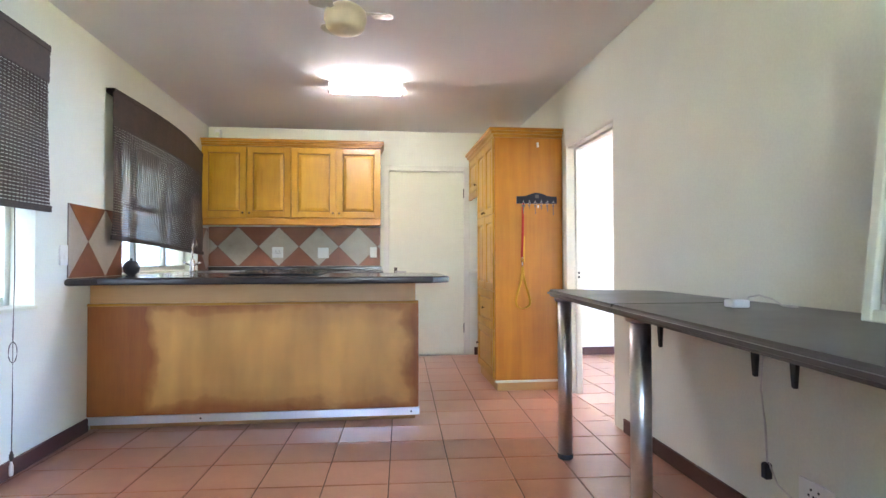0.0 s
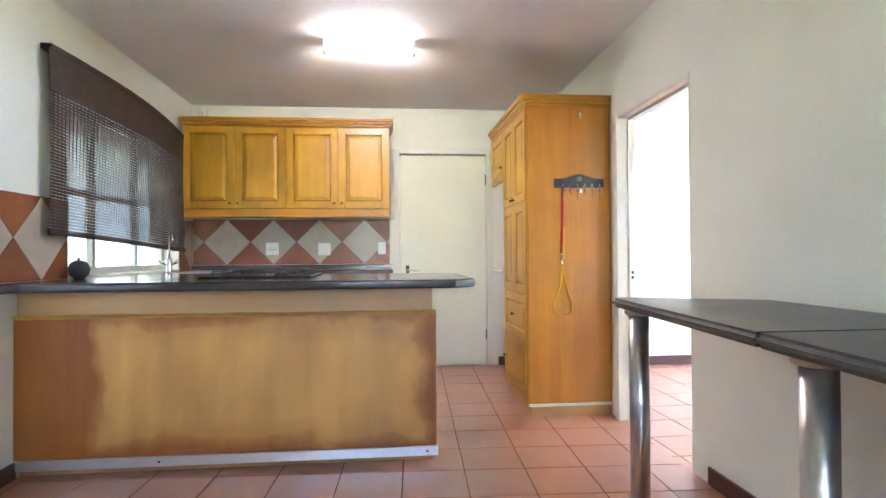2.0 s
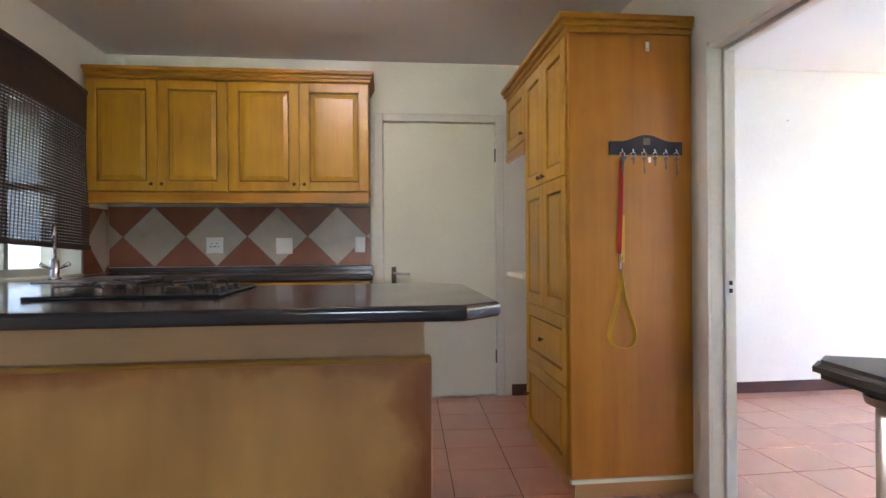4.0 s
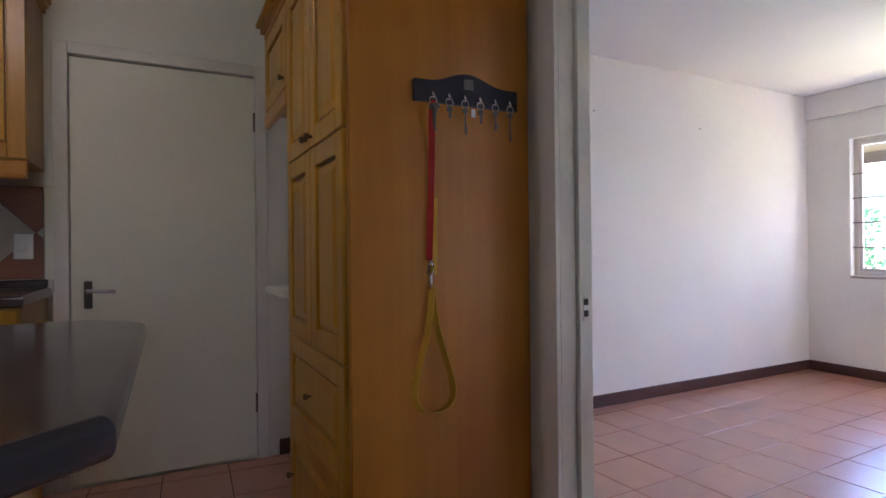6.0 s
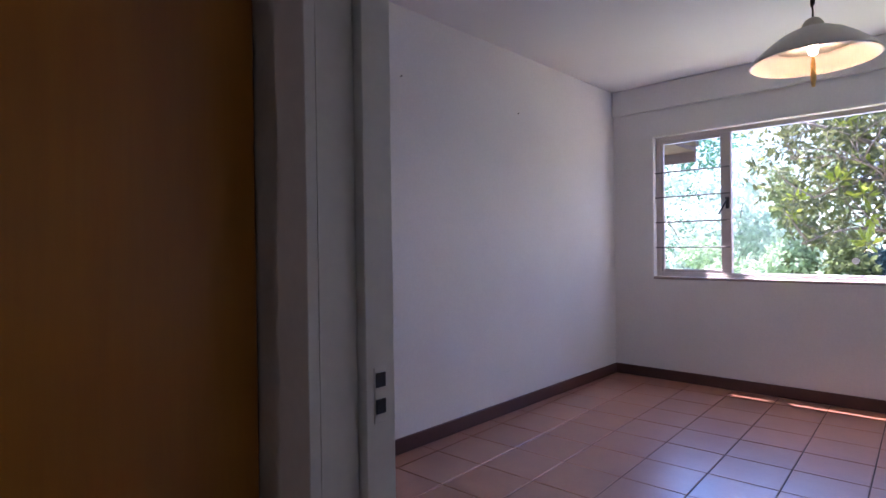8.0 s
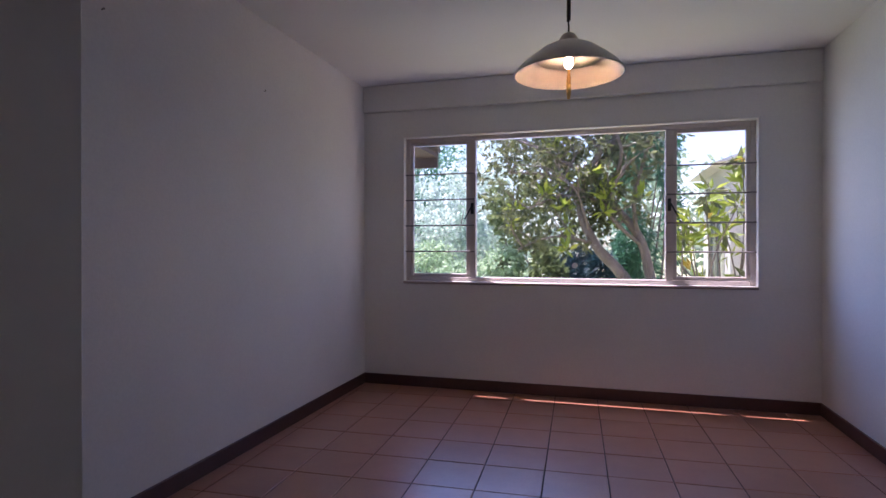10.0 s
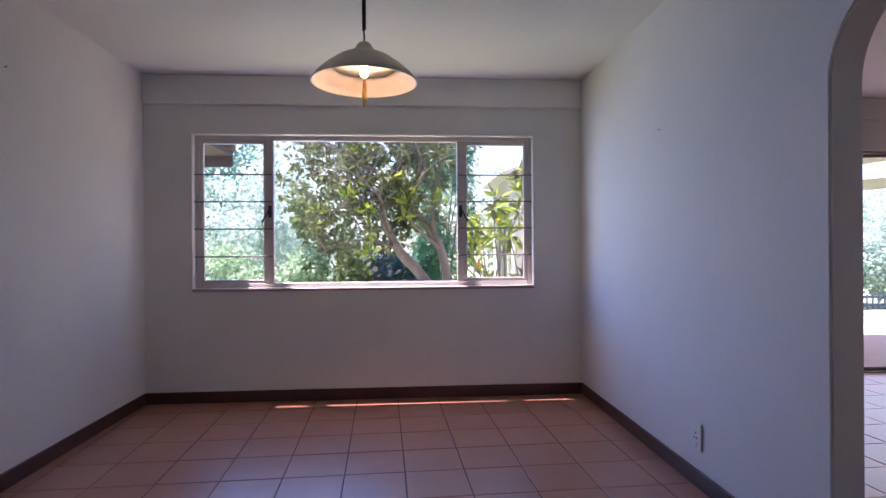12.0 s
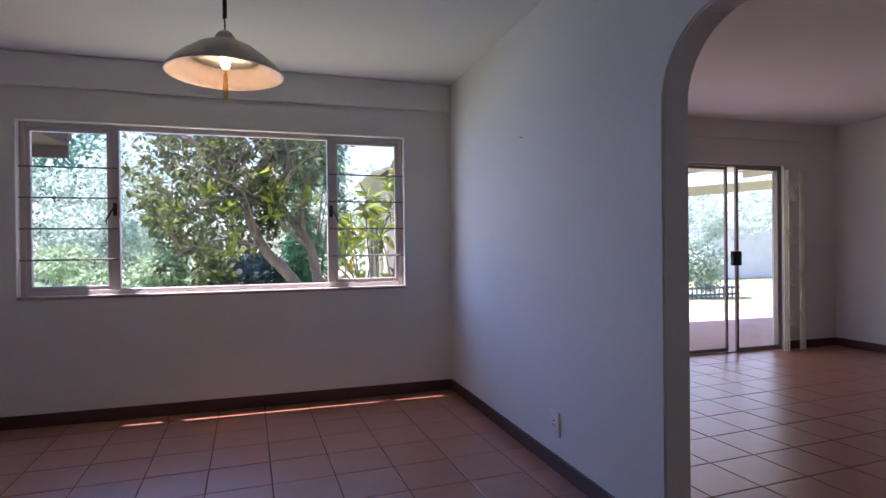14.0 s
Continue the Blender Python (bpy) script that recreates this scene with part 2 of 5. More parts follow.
def part(name, bm, material, parent=None, label="", smooth=False):
    """Links a bmesh as one mesh object under a thing or a part."""
    me = bpy.data.meshes.new(name)
    bm.to_mesh(me)
    bm.free()
    me.materials.append(material)
    if smooth:
        for p in me.polygons:
            p.use_smooth = True
    ob = new(name, me)
    if parent is not None:
        ob.parent = parent
    if label:
        ob["label"] = label
    return ob


def structure(name, bm, material, label, category):
    return tagged(part(name, bm, material), label, category, kind="structure")


def thing(name, x, y, z, label, category, group="", turn=0.0):
    ob = new(name)
    ob.empty_display_size = 0.1
    ob.matrix_world = pose(x, y, z, 0, 0, turn)
    return tagged(ob, label, category, group)


def box(bm, x0, x1, y0, y1, z0, z1, bevel=0.0, seg=1):
    """A box between the given bounds, with eased edges."""
    r = bmesh.ops.create_cube(bm, size=1.0)
    bmesh.ops.scale(bm, vec=(abs(x1 - x0), abs(y1 - y0), abs(z1 - z0)), verts=r["verts"])
    bmesh.ops.translate(bm, vec=((x0 + x1) / 2, (y0 + y1) / 2, (z0 + z1) / 2), verts=r["verts"])
    if bevel:
        es = list({e for v in r["verts"] for e in v.link_edges})
        bmesh.ops.bevel(bm, geom=es, offset=bevel, segments=seg, affect="EDGES", profile=0.5)
    return bm


def boxes(*bounds, bevel=0.0, seg=1):
    bm = bmesh.new()
    for b in bounds:
        box(bm, *b, bevel=bevel, seg=seg)
    return bm


def rod(bm, a, b, r, n=12, r2=None):
    """A round bar from a to b."""
    a, b = Vector(a), Vector(b)
    d = b - a
    m = Matrix.Translation((a + b) / 2) @ d.to_track_quat("Z", "Y").to_matrix().to_4x4()
    bmesh.ops.create_cone(bm, cap_ends=True, segments=n, radius1=r, radius2=r if r2 is None else r2, depth=d.length, matrix=m)
    return bm


def lathe(profile, n=32, bm=None):
    """Turns a profile of (radius, height) about the z axis."""
    bm = bm or bmesh.new()
    rings = []
    for r, z in profile:
        rings.append([bm.verts.new((r * math.cos(2 * math.pi * i / n), r * math.sin(2 * math.pi * i / n), z)) for i in range(n)])
    for p, q in zip(rings, rings[1:]):
        for i in range(n):
            j = (i + 1) % n
            bm.faces.new((p[i], p[j], q[j], q[i]))
    return bm


def tube(points, r, n=8, bm=None):
    """A bent round tube through points."""
    bm = bm or bmesh.new()
    pts = [Vector(p) for p in points]
    rings = []
    for i, p in enumerate(pts):
        d = (pts[min(i + 1, len(pts) - 1)] - pts[max(i - 1, 0)]).normalized()
        q = d.to_track_quat("Z", "Y")
        rad = r[i] if isinstance(r, (list, tuple)) else r
        rings.append([bm.verts.new(p + q @ Vector((rad * math.cos(2 * math.pi * k / n), rad * math.sin(2 * math.pi * k / n), 0))) for k in range(n)])
    for a, b in zip(rings, rings[1:]):
        for k in range(n):
            bm.faces.new((a[k], a[(k + 1) % n], b[(k + 1) % n], b[k]))
    bm.faces.new(rings[0][::-1])
    bm.faces.new(rings[-1])
    return bm


def prism(outline, lo, hi, axis="Z", bevel=0.0):
    """A slab from a closed outline; axis is the way of its thickness, outline in the two other axes in order."""
    bm = bmesh.new()

    def at(p, q, h):
        return {"Z": (p, q, h), "Y": (p, h, q), "X": (h, p, q)}[axis]

    a = [bm.verts.new(at(p, q, lo)) for p, q in outline]
    b = [bm.verts.new(at(p, q, hi)) for p, q in outline]
    bm.faces.new(a[::-1])
    bm.faces.new(b)
    n = len(outline)
    for i in range(n):
        bm.faces.new((a[i], a[(i + 1) % n], b[(i + 1) % n], b[i]))
    bmesh.ops.recalc_face_normals(bm, faces=bm.faces[:])
    if bevel:
        bmesh.ops.bevel(bm, geom=bm.edges[:], offset=bevel, segments=2, affect="EDGES")
    return bm


def wall_with_holes(axis, face, back, lo, hi, z0, z1, holes):
    """A wall along x or y from lo to hi, one closed mesh; holes are (from, to, bottom, top)."""
    us = sorted({lo, hi, *(h[0] for h in holes), *(h[1] for h in holes)})
    zs = sorted({z0, z1, *(max(z0, h[2]) for h in holes), *(h[3] for h in holes)})
    bm = bmesh.new()
    made = {}

    def vert(i, k, d):
        if (i, k, d) not in made:
            made[i, k, d] = bm.verts.new((us[i], d, zs[k]) if axis == "X" else (d, us[i], zs[k]))
        return made[i, k, d]

    def solid(i, k):
        if not (0 <= i < len(us) - 1 and 0 <= k < len(zs) - 1):
            return False
        u, z = (us[i] + us[i + 1]) / 2, (zs[k] + zs[k + 1]) / 2
        return not any(h[0] < u < h[1] and h[2] < z < h[3] for h in holes)

    for i in range(len(us) - 1):
        for k in range(len(zs) - 1):
            if not solid(i, k):
                continue
            ring = [(i, k), (i + 1, k), (i + 1, k + 1), (i, k + 1)]
            for d in (face, back):
                bm.faces.new([vert(*p, d) for p in ring])
            for n, (di, dk) in enumerate(((0, -1), (1, 0), (0, 1), (-1, 0))):
                if not solid(i + di, k + dk):
                    p, q = ring[n], ring[(n + 1) % 4]
                    bm.faces.new((vert(*p, face), vert(*q, face), vert(*q, back), vert(*p, back)))
    bmesh.ops.recalc_face_normals(bm, faces=bm.faces[:])
    return bm

# ---- the rooms ----
KL, KR, KF, KB = -1.30, 2.0, 7.00, -1.60          # kitchen: left, right, far and back walls
DX0, DX1, DY0, DY1 = 2.102, 6.183, 3.53, 6.838        # dining room
LX1, LY0, LY1 = 6.565, -1.14, 3.41                  # living room
KC, DC = 2.48, 2.445                               # ceilings
DOOR = (4.29, 5.16, 0.0, 1.965)                    # doorway between kitchen and dining room
WIN = (3.916, 6.486, 0.852, 2.006)                   # dining window
SLIDE = (-0.395, 1.925, 0.0, 1.985)                  # sliding door
SINKWIN = (5.02, 6.66, 0.965, 2.02)
TABLEWIN = (3.00, 4.04, 0.825, 2.02)
KDOOR = (0.585, 1.50, 0.0, 2.075)

structure("wall_west", wall_with_holes("Y", KL, KL - 0.24, KB, KF + 0.2, 0, KC, [TABLEWIN, SINKWIN]), PLASTER, "cream plastered wall with two windows behind reed blinds", "wall")
structure("wall_north", wall_with_holes("X", KF, KF + 0.2, KL, KR, 0, KC, [KDOOR]), PLASTER, "cream plastered wall behind the upper cabinets", "wall")
structure("wall_between", wall_with_holes("Y", KR, DX0, KB, DY1 + 0.2, 0, KC, [DOOR]), PLASTER, "white plastered wall with the doorway to the dining room", "wall")
# added behind the closed door to block light leaking beneath it
structure("light_stop_behind_door", boxes((0.3, 1.8, KF + 0.2, KF + 0.3, -0.1, 2.4)), PLASTER, "added unseen wall stopping light under the kitchen door", "wall")
structure("wall_south", wall_with_holes("X", KB - 0.2, KB, KL - 0.24, DX0, 0, KC, [(-0.2, 0.9, 1.15, 2.0)]), PLASTER, "cream plastered wall with a wide opening to the garden", "wall")
structure("ceiling", boxes((KL - 0.24, DX0, KB - 0.2, KF + 0.2, KC, KC + 0.15)), CEILING, "white painted kitchen ceiling", "ceiling")

structure("wall_dining_north", boxes((DX0, DX1 + 0.15, DY1, DY1 + 0.2, 0, DC)), DINING_PAINT, "plain white plastered dining room wall", "wall")
structure("wall_dining_east", wall_with_holes("Y", DX1, DX1 + 0.15, LY1, DY1, 0, DC, [WIN]), DINING_PAINT, "white plastered wall round the wide dining window", "wall")
structure("wall_beam", boxes((DX1 - 0.032, DX1 - 0.0005, DY0, DY1, 2.225, DC), bevel=0.012, seg=2), DINING_PAINT, "shallow plastered beam above the dining window", "beam")
structure("ceiling_dining", boxes((DX0, DX1 + 0.15, LY1, DY1 + 0.2, DC, DC + 0.18)), CEILING, "white painted dining room ceiling", "ceiling")
structure("ceiling_living", boxes((DX0, LX1 + 0.15, LY0 - 0.2, LY1, DC, DC + 0.18)), CEILING, "white painted living room ceiling", "ceiling")


def arch_wall():
    """The wall between dining and living room, with a round-cornered opening."""
    x0, x1, top, r = 2.37, 3.657, 1.945, 0.27
    pts = [(DX0, 0), (DX0, DC), (DX1, DC), (DX1, 0), (x1, 0)]
    pts += [(x1 - r + r * math.cos(a), top - r + r * math.sin(a)) for a in [i * math.pi / 24 for i in range(13)]]
    pts += [(x0 + r + r * math.cos(a), top - r + r * math.sin(a)) for a in [math.pi / 2 + i * math.pi / 24 for i in range(13)]]
    pts += [(x0, 0)]
    bm = prism(pts, LY1, DY0, axis="Y")
    es = [e for e in bm.edges if abs(e.verts[0].co.y - e.verts[1].co.y) < 1e-6 and all(x0 - 0.01 < v.co.x < x1 + 0.01 and v.co.z < top + 0.01 for v in e.verts) and max(v.co.z for v in e.verts) > 0.01]
    bmesh.ops.bevel(bm, geom=es, offset=0.008, segments=2, affect="EDGES")
    return bm


structure("wall_arch", arch_wall(), DINING_PAINT, "white plastered wall with a round-cornered archway to the living room", "wall")
structure("wall_living_east", wall_with_holes("Y", LX1, LX1 + 0.15, LY0 - 0.2, LY1, 0, DC, [SLIDE]), DINING_PAINT, "living room wall round the sliding door", "wall")
structure("wall_living_south", boxes((DX0, LX1, LY0 - 0.2, LY0, 0, DC)), DINING_PAINT, "plain living room wall", "wall")
structure("wall_living_beam", boxes((LX1 - 0.02, LX1 - 0.0005, LY0, LY1, 2.25, DC), bevel=0.004), DINING_PAINT, "shallow plastered beam above the sliding door", "beam")


def skirting(name, runs, label):
    bm = bmesh.new()
    for x0, x1, y0, y1 in runs:
        box(bm, x0, x1, y0, y1, 0.0, 0.085, bevel=0.004)
    structure(name, bm, SKIRTING, label, "skirting")


skirting("baseboard_kitchen", [(KL, KL + 0.014, KB, 4.575), (KR - 0.014, KR, KB, 4.155), (1.56, KR, KF - 0.014, KF), (KR - 0.014, KR, 6.55, KF - 0.014)], "dark brown painted skirting in the kitchen")
skirting("baseboard_dining", [(DX0 + 0.014, DX1 - 0.014, DY1 - 0.014, DY1), (DX1 - 0.014, DX1, DY0, DY1), (3.66, DX1 - 0.014, DY0, DY0 + 0.014), (DX0, DX0 + 0.014, 5.20, DY1)], "dark brown painted skirting in the dining room")
skirting("baseboard_living", [(LX1 - 0.014, LX1, LY0 + 0.014, -0.40), (DX0, LX1, LY0, LY0 + 0.014)], "dark brown painted skirting in the living room")

PITCH, GAP = 0.305, 0.0055


def tile_mesh(w, d):
    bm = box(bmesh.new(), -w / 2, w / 2, -d / 2, d / 2, -0.008, 0.0, bevel=0.0022)
    me = bpy.data.meshes.new("floor_tile")
    bm.to_mesh(me)
    bm.free()
    me.materials.append(TERRACOTTA)
    return me


TILES = {}


def clip_poly(poly, k, v, less):
    """Cuts a polygon at coordinate k = v and keeps the lesser or greater side."""
    out = []
    for i in range(len(poly)):
        p, q = poly[i], poly[(i + 1) % len(poly)]
        ip, iq = (p[k] <= v) == less, (q[k] <= v) == less
        if ip:
            out.append(p)
        if ip != iq:
            f = (v - p[k]) / (q[k] - p[k])
            out.append((p[0] + f * (q[0] - p[0]), p[1] + f * (q[1] - p[1])))
    return out


def tiled_floor(name, x0, x1, y0, y1, gx, gy, turn, label, near):
    """A screed with tiles laid at a slight turn about (gx, gy); whole tiles in the stretch near = (x0, x1, y0, y1) are pieces of their own, cut and far ones joined."""
    base = structure(name, boxes((x0, x1, y0, y1, -0.10, -0.0035)), GROUT, label, "floor")
    far = bmesh.new()
    rng = random.Random(5)
    size = PITCH - GAP
    if "whole" not in TILES:
        TILES["whole"] = tile_mesh(size, size)
    c, sn = math.cos(radians(turn)), math.sin(radians(turn))
    reach = int(math.hypot(x1 - x0, y1 - y0) / PITCH) + 2
    count = 0
    for i in range(-reach, reach):
        for j in range(-reach, reach):
            u, w = (i + 0.5) * PITCH, (j + 0.5) * PITCH
            cx, cy = gx + u * c - w * sn, gy + u * sn + w * c
            if not (x0 - 0.25 < cx < x1 + 0.25 and y0 - 0.25 < cy < y1 + 0.25):
                continue
            h = size / 2
            quad = [(cx + a * c - b * sn, cy + a * sn + b * c) for a, b in ((-h, -h), (h, -h), (h, h), (-h, h))]
            whole = all(x0 <= p[0] <= x1 and y0 <= p[1] <= y1 for p in quad)
            if whole and near[0] < cx < near[1] and near[2] < cy < near[3] and count < 300:
                ob = new("floor_tile", TILES["whole"])
                ob.parent = base
                ob.matrix_basis = pose(cx, cy, rng.uniform(-0.0006, 0.0004), rng.uniform(-0.12, 0.12), rng.uniform(-0.12, 0.12), turn)
                count += 1
                continue
            poly = quad
            for k, v, less in ((0, x0, False), (0, x1, True), (1, y0, False), (1, y1, True)):
                poly = clip_poly(poly, k, v, less) if len(poly) > 2 else []
            if len(poly) < 3:
                continue
            lo = [far.verts.new((p[0], p[1], -0.008)) for p in poly]
            hi = [far.verts.new((p[0], p[1], 0.0)) for p in poly]
            far.faces.new(hi)
            for k in range(len(poly)):
                m = (k + 1) % len(poly)
                far.faces.new((lo[k], lo[m], hi[m], hi[k]))
    ob = part("floor_tiles_beyond", far, TERRACOTTA, base)
    ob["kind"] = "stuff"

# ---- kitchen: fitted furniture ----


def raised_door(name, w, h, thick, parent, at, face, mat=None, knob=None):
    """A raised-panel door. Local: w along u, h up; face is 'Y' (front towards -y) or 'X' (front towards -x). at: lower left corner of its front."""
    mat = mat or HONEY
    bm = bmesh.new()
    st = 0.062
    # stiles and rails
    for a, b, c, d in ((0, st, 0, h), (w - st, w, 0, h), (st, w - st, 0, st), (st, w - st, h - st, h)):
        box(bm, a, b, 0, thick, c, d, bevel=0.003)
    frame_ob_bm = bm
    # raised field: sloped border then flat middle
    fm = bmesh.new()
    m1, m2 = st - 0.002, st + 0.034
    loops = []
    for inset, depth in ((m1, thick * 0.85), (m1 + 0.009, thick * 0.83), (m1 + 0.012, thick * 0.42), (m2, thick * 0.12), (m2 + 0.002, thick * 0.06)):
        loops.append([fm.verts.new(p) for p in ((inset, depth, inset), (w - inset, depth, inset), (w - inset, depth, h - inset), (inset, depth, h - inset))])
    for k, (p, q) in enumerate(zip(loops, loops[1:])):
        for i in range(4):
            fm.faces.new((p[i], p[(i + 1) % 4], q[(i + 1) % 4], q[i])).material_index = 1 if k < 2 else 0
    fm.faces.new(loops[-1])
    bmesh.ops.recalc_face_normals(fm, faces=fm.faces[:])
    turn = 0 if face == "Y" else -90
    door = part(name, frame_ob_bm, mat, parent)
    door.matrix_basis = pose(*at, 0, 0, turn)
    part("door_panel", fm, mat, door).data.materials.append(GROOVE_WOOD)
    if knob:
        k = lathe([(0.0, -0.025), (0.008, -0.024), (0.0115, -0.018), (0.0095, -0.012), (0.005, -0.008), (0.005, 0.0)], 16)
        bmesh.ops.rotate(k, verts=k.verts[:], cent=(0, 0, 0), matrix=Matrix.Rotation(radians(-90), 3, "X"))
        kb = part("knob", k, KNOB, door, "small dark bronze knob", smooth=True)
        kb.matrix_basis = pose(knob[0], 0, knob[1])
    return door


def cornice(parent, runs, mat=None):
    """Stepped cornice: runs are (x0, x1, y0, y1, z, list of (out, up))."""
    bm = bmesh.new()
    for b in runs:
        box(bm, *b, bevel=0.006, seg=2)
    return part("cornice", bm, mat or HONEY_X, parent)


def upper_unit(x0, w, first):
    """A wall cabinet with two raised-panel doors, cornice and light rail."""
    u = thing("wall_cabinet", x0, 6.66, 1.41, "honey wood wall cabinet with two raised-panel doors above the tiles", "cabinet", "wall cabinets")
    part("carcass", boxes((0, w, 0.0, 0.336, 0.075, 0.80), bevel=0.002), HONEY, u)
    half = w / 2
    for i in range(2):
        kx = half - 0.035 if i == 0 else 0.030
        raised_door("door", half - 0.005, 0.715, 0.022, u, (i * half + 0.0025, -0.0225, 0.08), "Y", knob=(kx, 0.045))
    if not first:
        e0, e1 = -0.876, 0.035   # cornice and rail run on over the unit beside it
        cornice(u, [(e0, w + e1 * 0.4, -0.035, 0.336, 0.8005, 0.822), (e0, w + e1 * 0.7, -0.050, 0.336, 0.822, 0.842), (e0, w + e1, -0.070, 0.336, 0.842, 0.868)])
        part("light_rail", boxes((e0, w, -0.018, 0.004, 0.0, 0.073), (e0, w, -0.026, -0.017, 0.0, 0.018), bevel=0.004), HONEY_X, u)
    return u


upper_unit(-1.262, 0.873, True)
upper_unit(-0.386, 0.905, False)


def diamond_tiles(name, axis, wall_at, lo, hi, first, z0, z1, label):
    """Wall tiles set on the diagonal: pale squares standing on their corners between clay triangles."""
    zc, half = (z0 + z1) / 2, (z1 - z0) / 2
    back = structure(name, boxes((lo, hi, wall_at - 0.004, wall_at - 0.0005, z0, z1)) if axis == "X" else boxes((wall_at + 0.0005, wall_at + 0.004, lo, hi, z0, z1)), GROUT, label, "tiles")

    def piece(poly, mat):
        poly = clip_poly(poly, 0, lo, False)
        poly = clip_poly(poly, 0, hi, True) if len(poly) > 2 else []
        if len(poly) < 3:
            return
        area = abs(sum(poly[i][0] * poly[(i + 1) % len(poly)][1] - poly[(i + 1) % len(poly)][0] * poly[i][1] for i in range(len(poly)))) / 2
        if area < 2e-4:
            return
        c = (sum(p[0] for p in poly) / len(poly), sum(p[1] for p in poly) / len(poly))
        small = [(c[0] + (p[0] - c[0]) * 0.985, c[1] + (p[1] - c[1]) * 0.985) for p in poly]
        if axis == "X":
            bm = prism(small, wall_at - 0.008, wall_at - 0.003, "Y")
        else:
            bm = prism(small, wall_at + 0.003, wall_at + 0.008, "X")
        part("wall_tile", bm, mat, back)

    n0 = math.floor((lo - first) / (2 * half)) - 1
    n1 = math.ceil((hi - first) / (2 * half)) + 1
    for n in range(n0, n1 + 1):
        c = first + n * 2 * half
        piece([(c - half, zc), (c, z0), (c + half, zc), (c, z1)], CREAM_TILE)
        piece([(c, z1), (c + half, zc), (c + 2 * half, z1)], RED_TILE)
        piece([(c, z0), (c + 2 * half, z0), (c + half, zc)], RED_TILE)


diamond_tiles("wall_tiles_back", "X", KF, KL + 0.009, 0.515, -0.144, 0.993, 1.415, "terracotta and cream diagonal splashback tiles")
diamond_tiles("wall_tiles_side", "Y", KL, 4.34, 5.015, 4.78, 0.956, 1.395, "terracotta and cream diagonal splashback tiles beside the window")
diamond_tiles("wall_tiles_corner", "Y", KL, 6.672, KF - 0.009, 6.93, 0.956, 1.395, "terracotta and cream diagonal splashback tiles in the corner")
structure("tile_upstand", boxes((KL + 0.012, 0.53, KF - 0.022, KF - 0.0045, 0.955, 0.99), bevel=0.004), WORKTOP, "low grey-brown upstand behind the worktop", "trim")
structure("trim_tile_end", boxes((0.518, 0.562, KF - 0.016, KF - 0.0005, 0.985, 1.42), bevel=0.003), WHITE_PAINT, "narrow white strip ending the splashback tiles", "trim")


def worktop_piece():
    pts = [(KL + 0.001, 4.31), (KL + 0.13, 4.415), (0.845, 4.415), (0.958, 4.515), (0.965, 5.30), (0.85, 5.42), (-0.70, 5.42), (-0.70, 6.40), (0.545, 6.40), (0.545, KF - 0.024), (KL + 0.001, KF - 0.024)]
    bm = prism(pts, -0.026, 0.019, "Z")
    es = [e for e in bm.edges if abs(e.verts[0].co.z - e.verts[1].co.z) < 1e-6]
    bmesh.ops.bevel(bm, geom=es, offset=0.016, segments=7, affect="EDGES", profile=0.5)
    return bm


wt = thing("worktop", 0, 0, 0.936, "grey-brown laminate worktop with rounded edge over the peninsula", "worktop")
part("slab", worktop_piece(), WORKTOP, wt)

pen = thing("peninsula_cabinet", -0.27, 4.57, 0.0, "peninsula with a sun-faded orange wooden front panel", "cabinet")
part("front_panel", boxes((-1.03, 1.03, 0.0, 0.030, 0.088, 0.785), bevel=0.003), FADED_WOOD, pen, "orange veneer panel bleached pale in the middle")
part("fascia", boxes((-1.03, 1.012, 0.03, 0.055, 0.786, 0.9095), bevel=0.002), PALE_WOOD, pen, "pale pinkish wooden fascia")
part("bead", boxes((-1.03, 1.03, -0.008, 0.032, 0.772, 0.79), bevel=0.006, seg=2), HONEY_X, pen)
part("metal_strip", boxes((-1.03, 1.035, -0.006, 0.024, 0.038, 0.087), bevel=0.002), ALU, pen, "brushed aluminium strip along the foot")
part("kick_board", boxes((-1.03, 1.0, 0.05, 0.07, 0.0, 0.075)), PALE_WOOD, pen)
part("end_panel", boxes((0.995, 1.012, 0.056, 0.80, 0.0, 0.9095), bevel=0.002), PALE_WOOD, pen)
part("carcass", boxes((-1.03, 0.994, 0.071, 0.80, 0.02, 0.9095)), PALE_WOOD, pen)
for sx in (-0.35, 0.98):
    b = rod(bmesh.new(), (sx, -0.008, 0.062), (sx, -0.004, 0.062), 0.006, 10)
    part("screw", b, DARKMETAL, pen)

for bx0, bx1, by0, by1, nm in ((KL + 0.003, -0.72, 5.43, KF - 0.03, "beside the sink window"), (-0.70, 0.53, 6.43, KF - 0.03, "below the splashback")):
    bc = thing("base_cabinet", bx0, by0, 0.0, "honey wood base cabinet under the worktop " + nm, "cabinet", "base cabinets")
    part("carcass", boxes((0, bx1 - bx0, 0.0, by1 - by0, 0.10, 0.9095), bevel=0.002), HONEY, bc)
    part("plinth", boxes((0.02, bx1 - bx0 - 0.02, 0.03, by1 - by0 - 0.02, 0.0, 0.10)), HONEY_X, bc)
    if bx1 > 0:
        for i in range(3):
            raised_door("door", 0.40, 0.78, 0.02, bc, (0.01 + i * 0.407, -0.021, 0.12), "Y", knob=(0.36, 0.72))


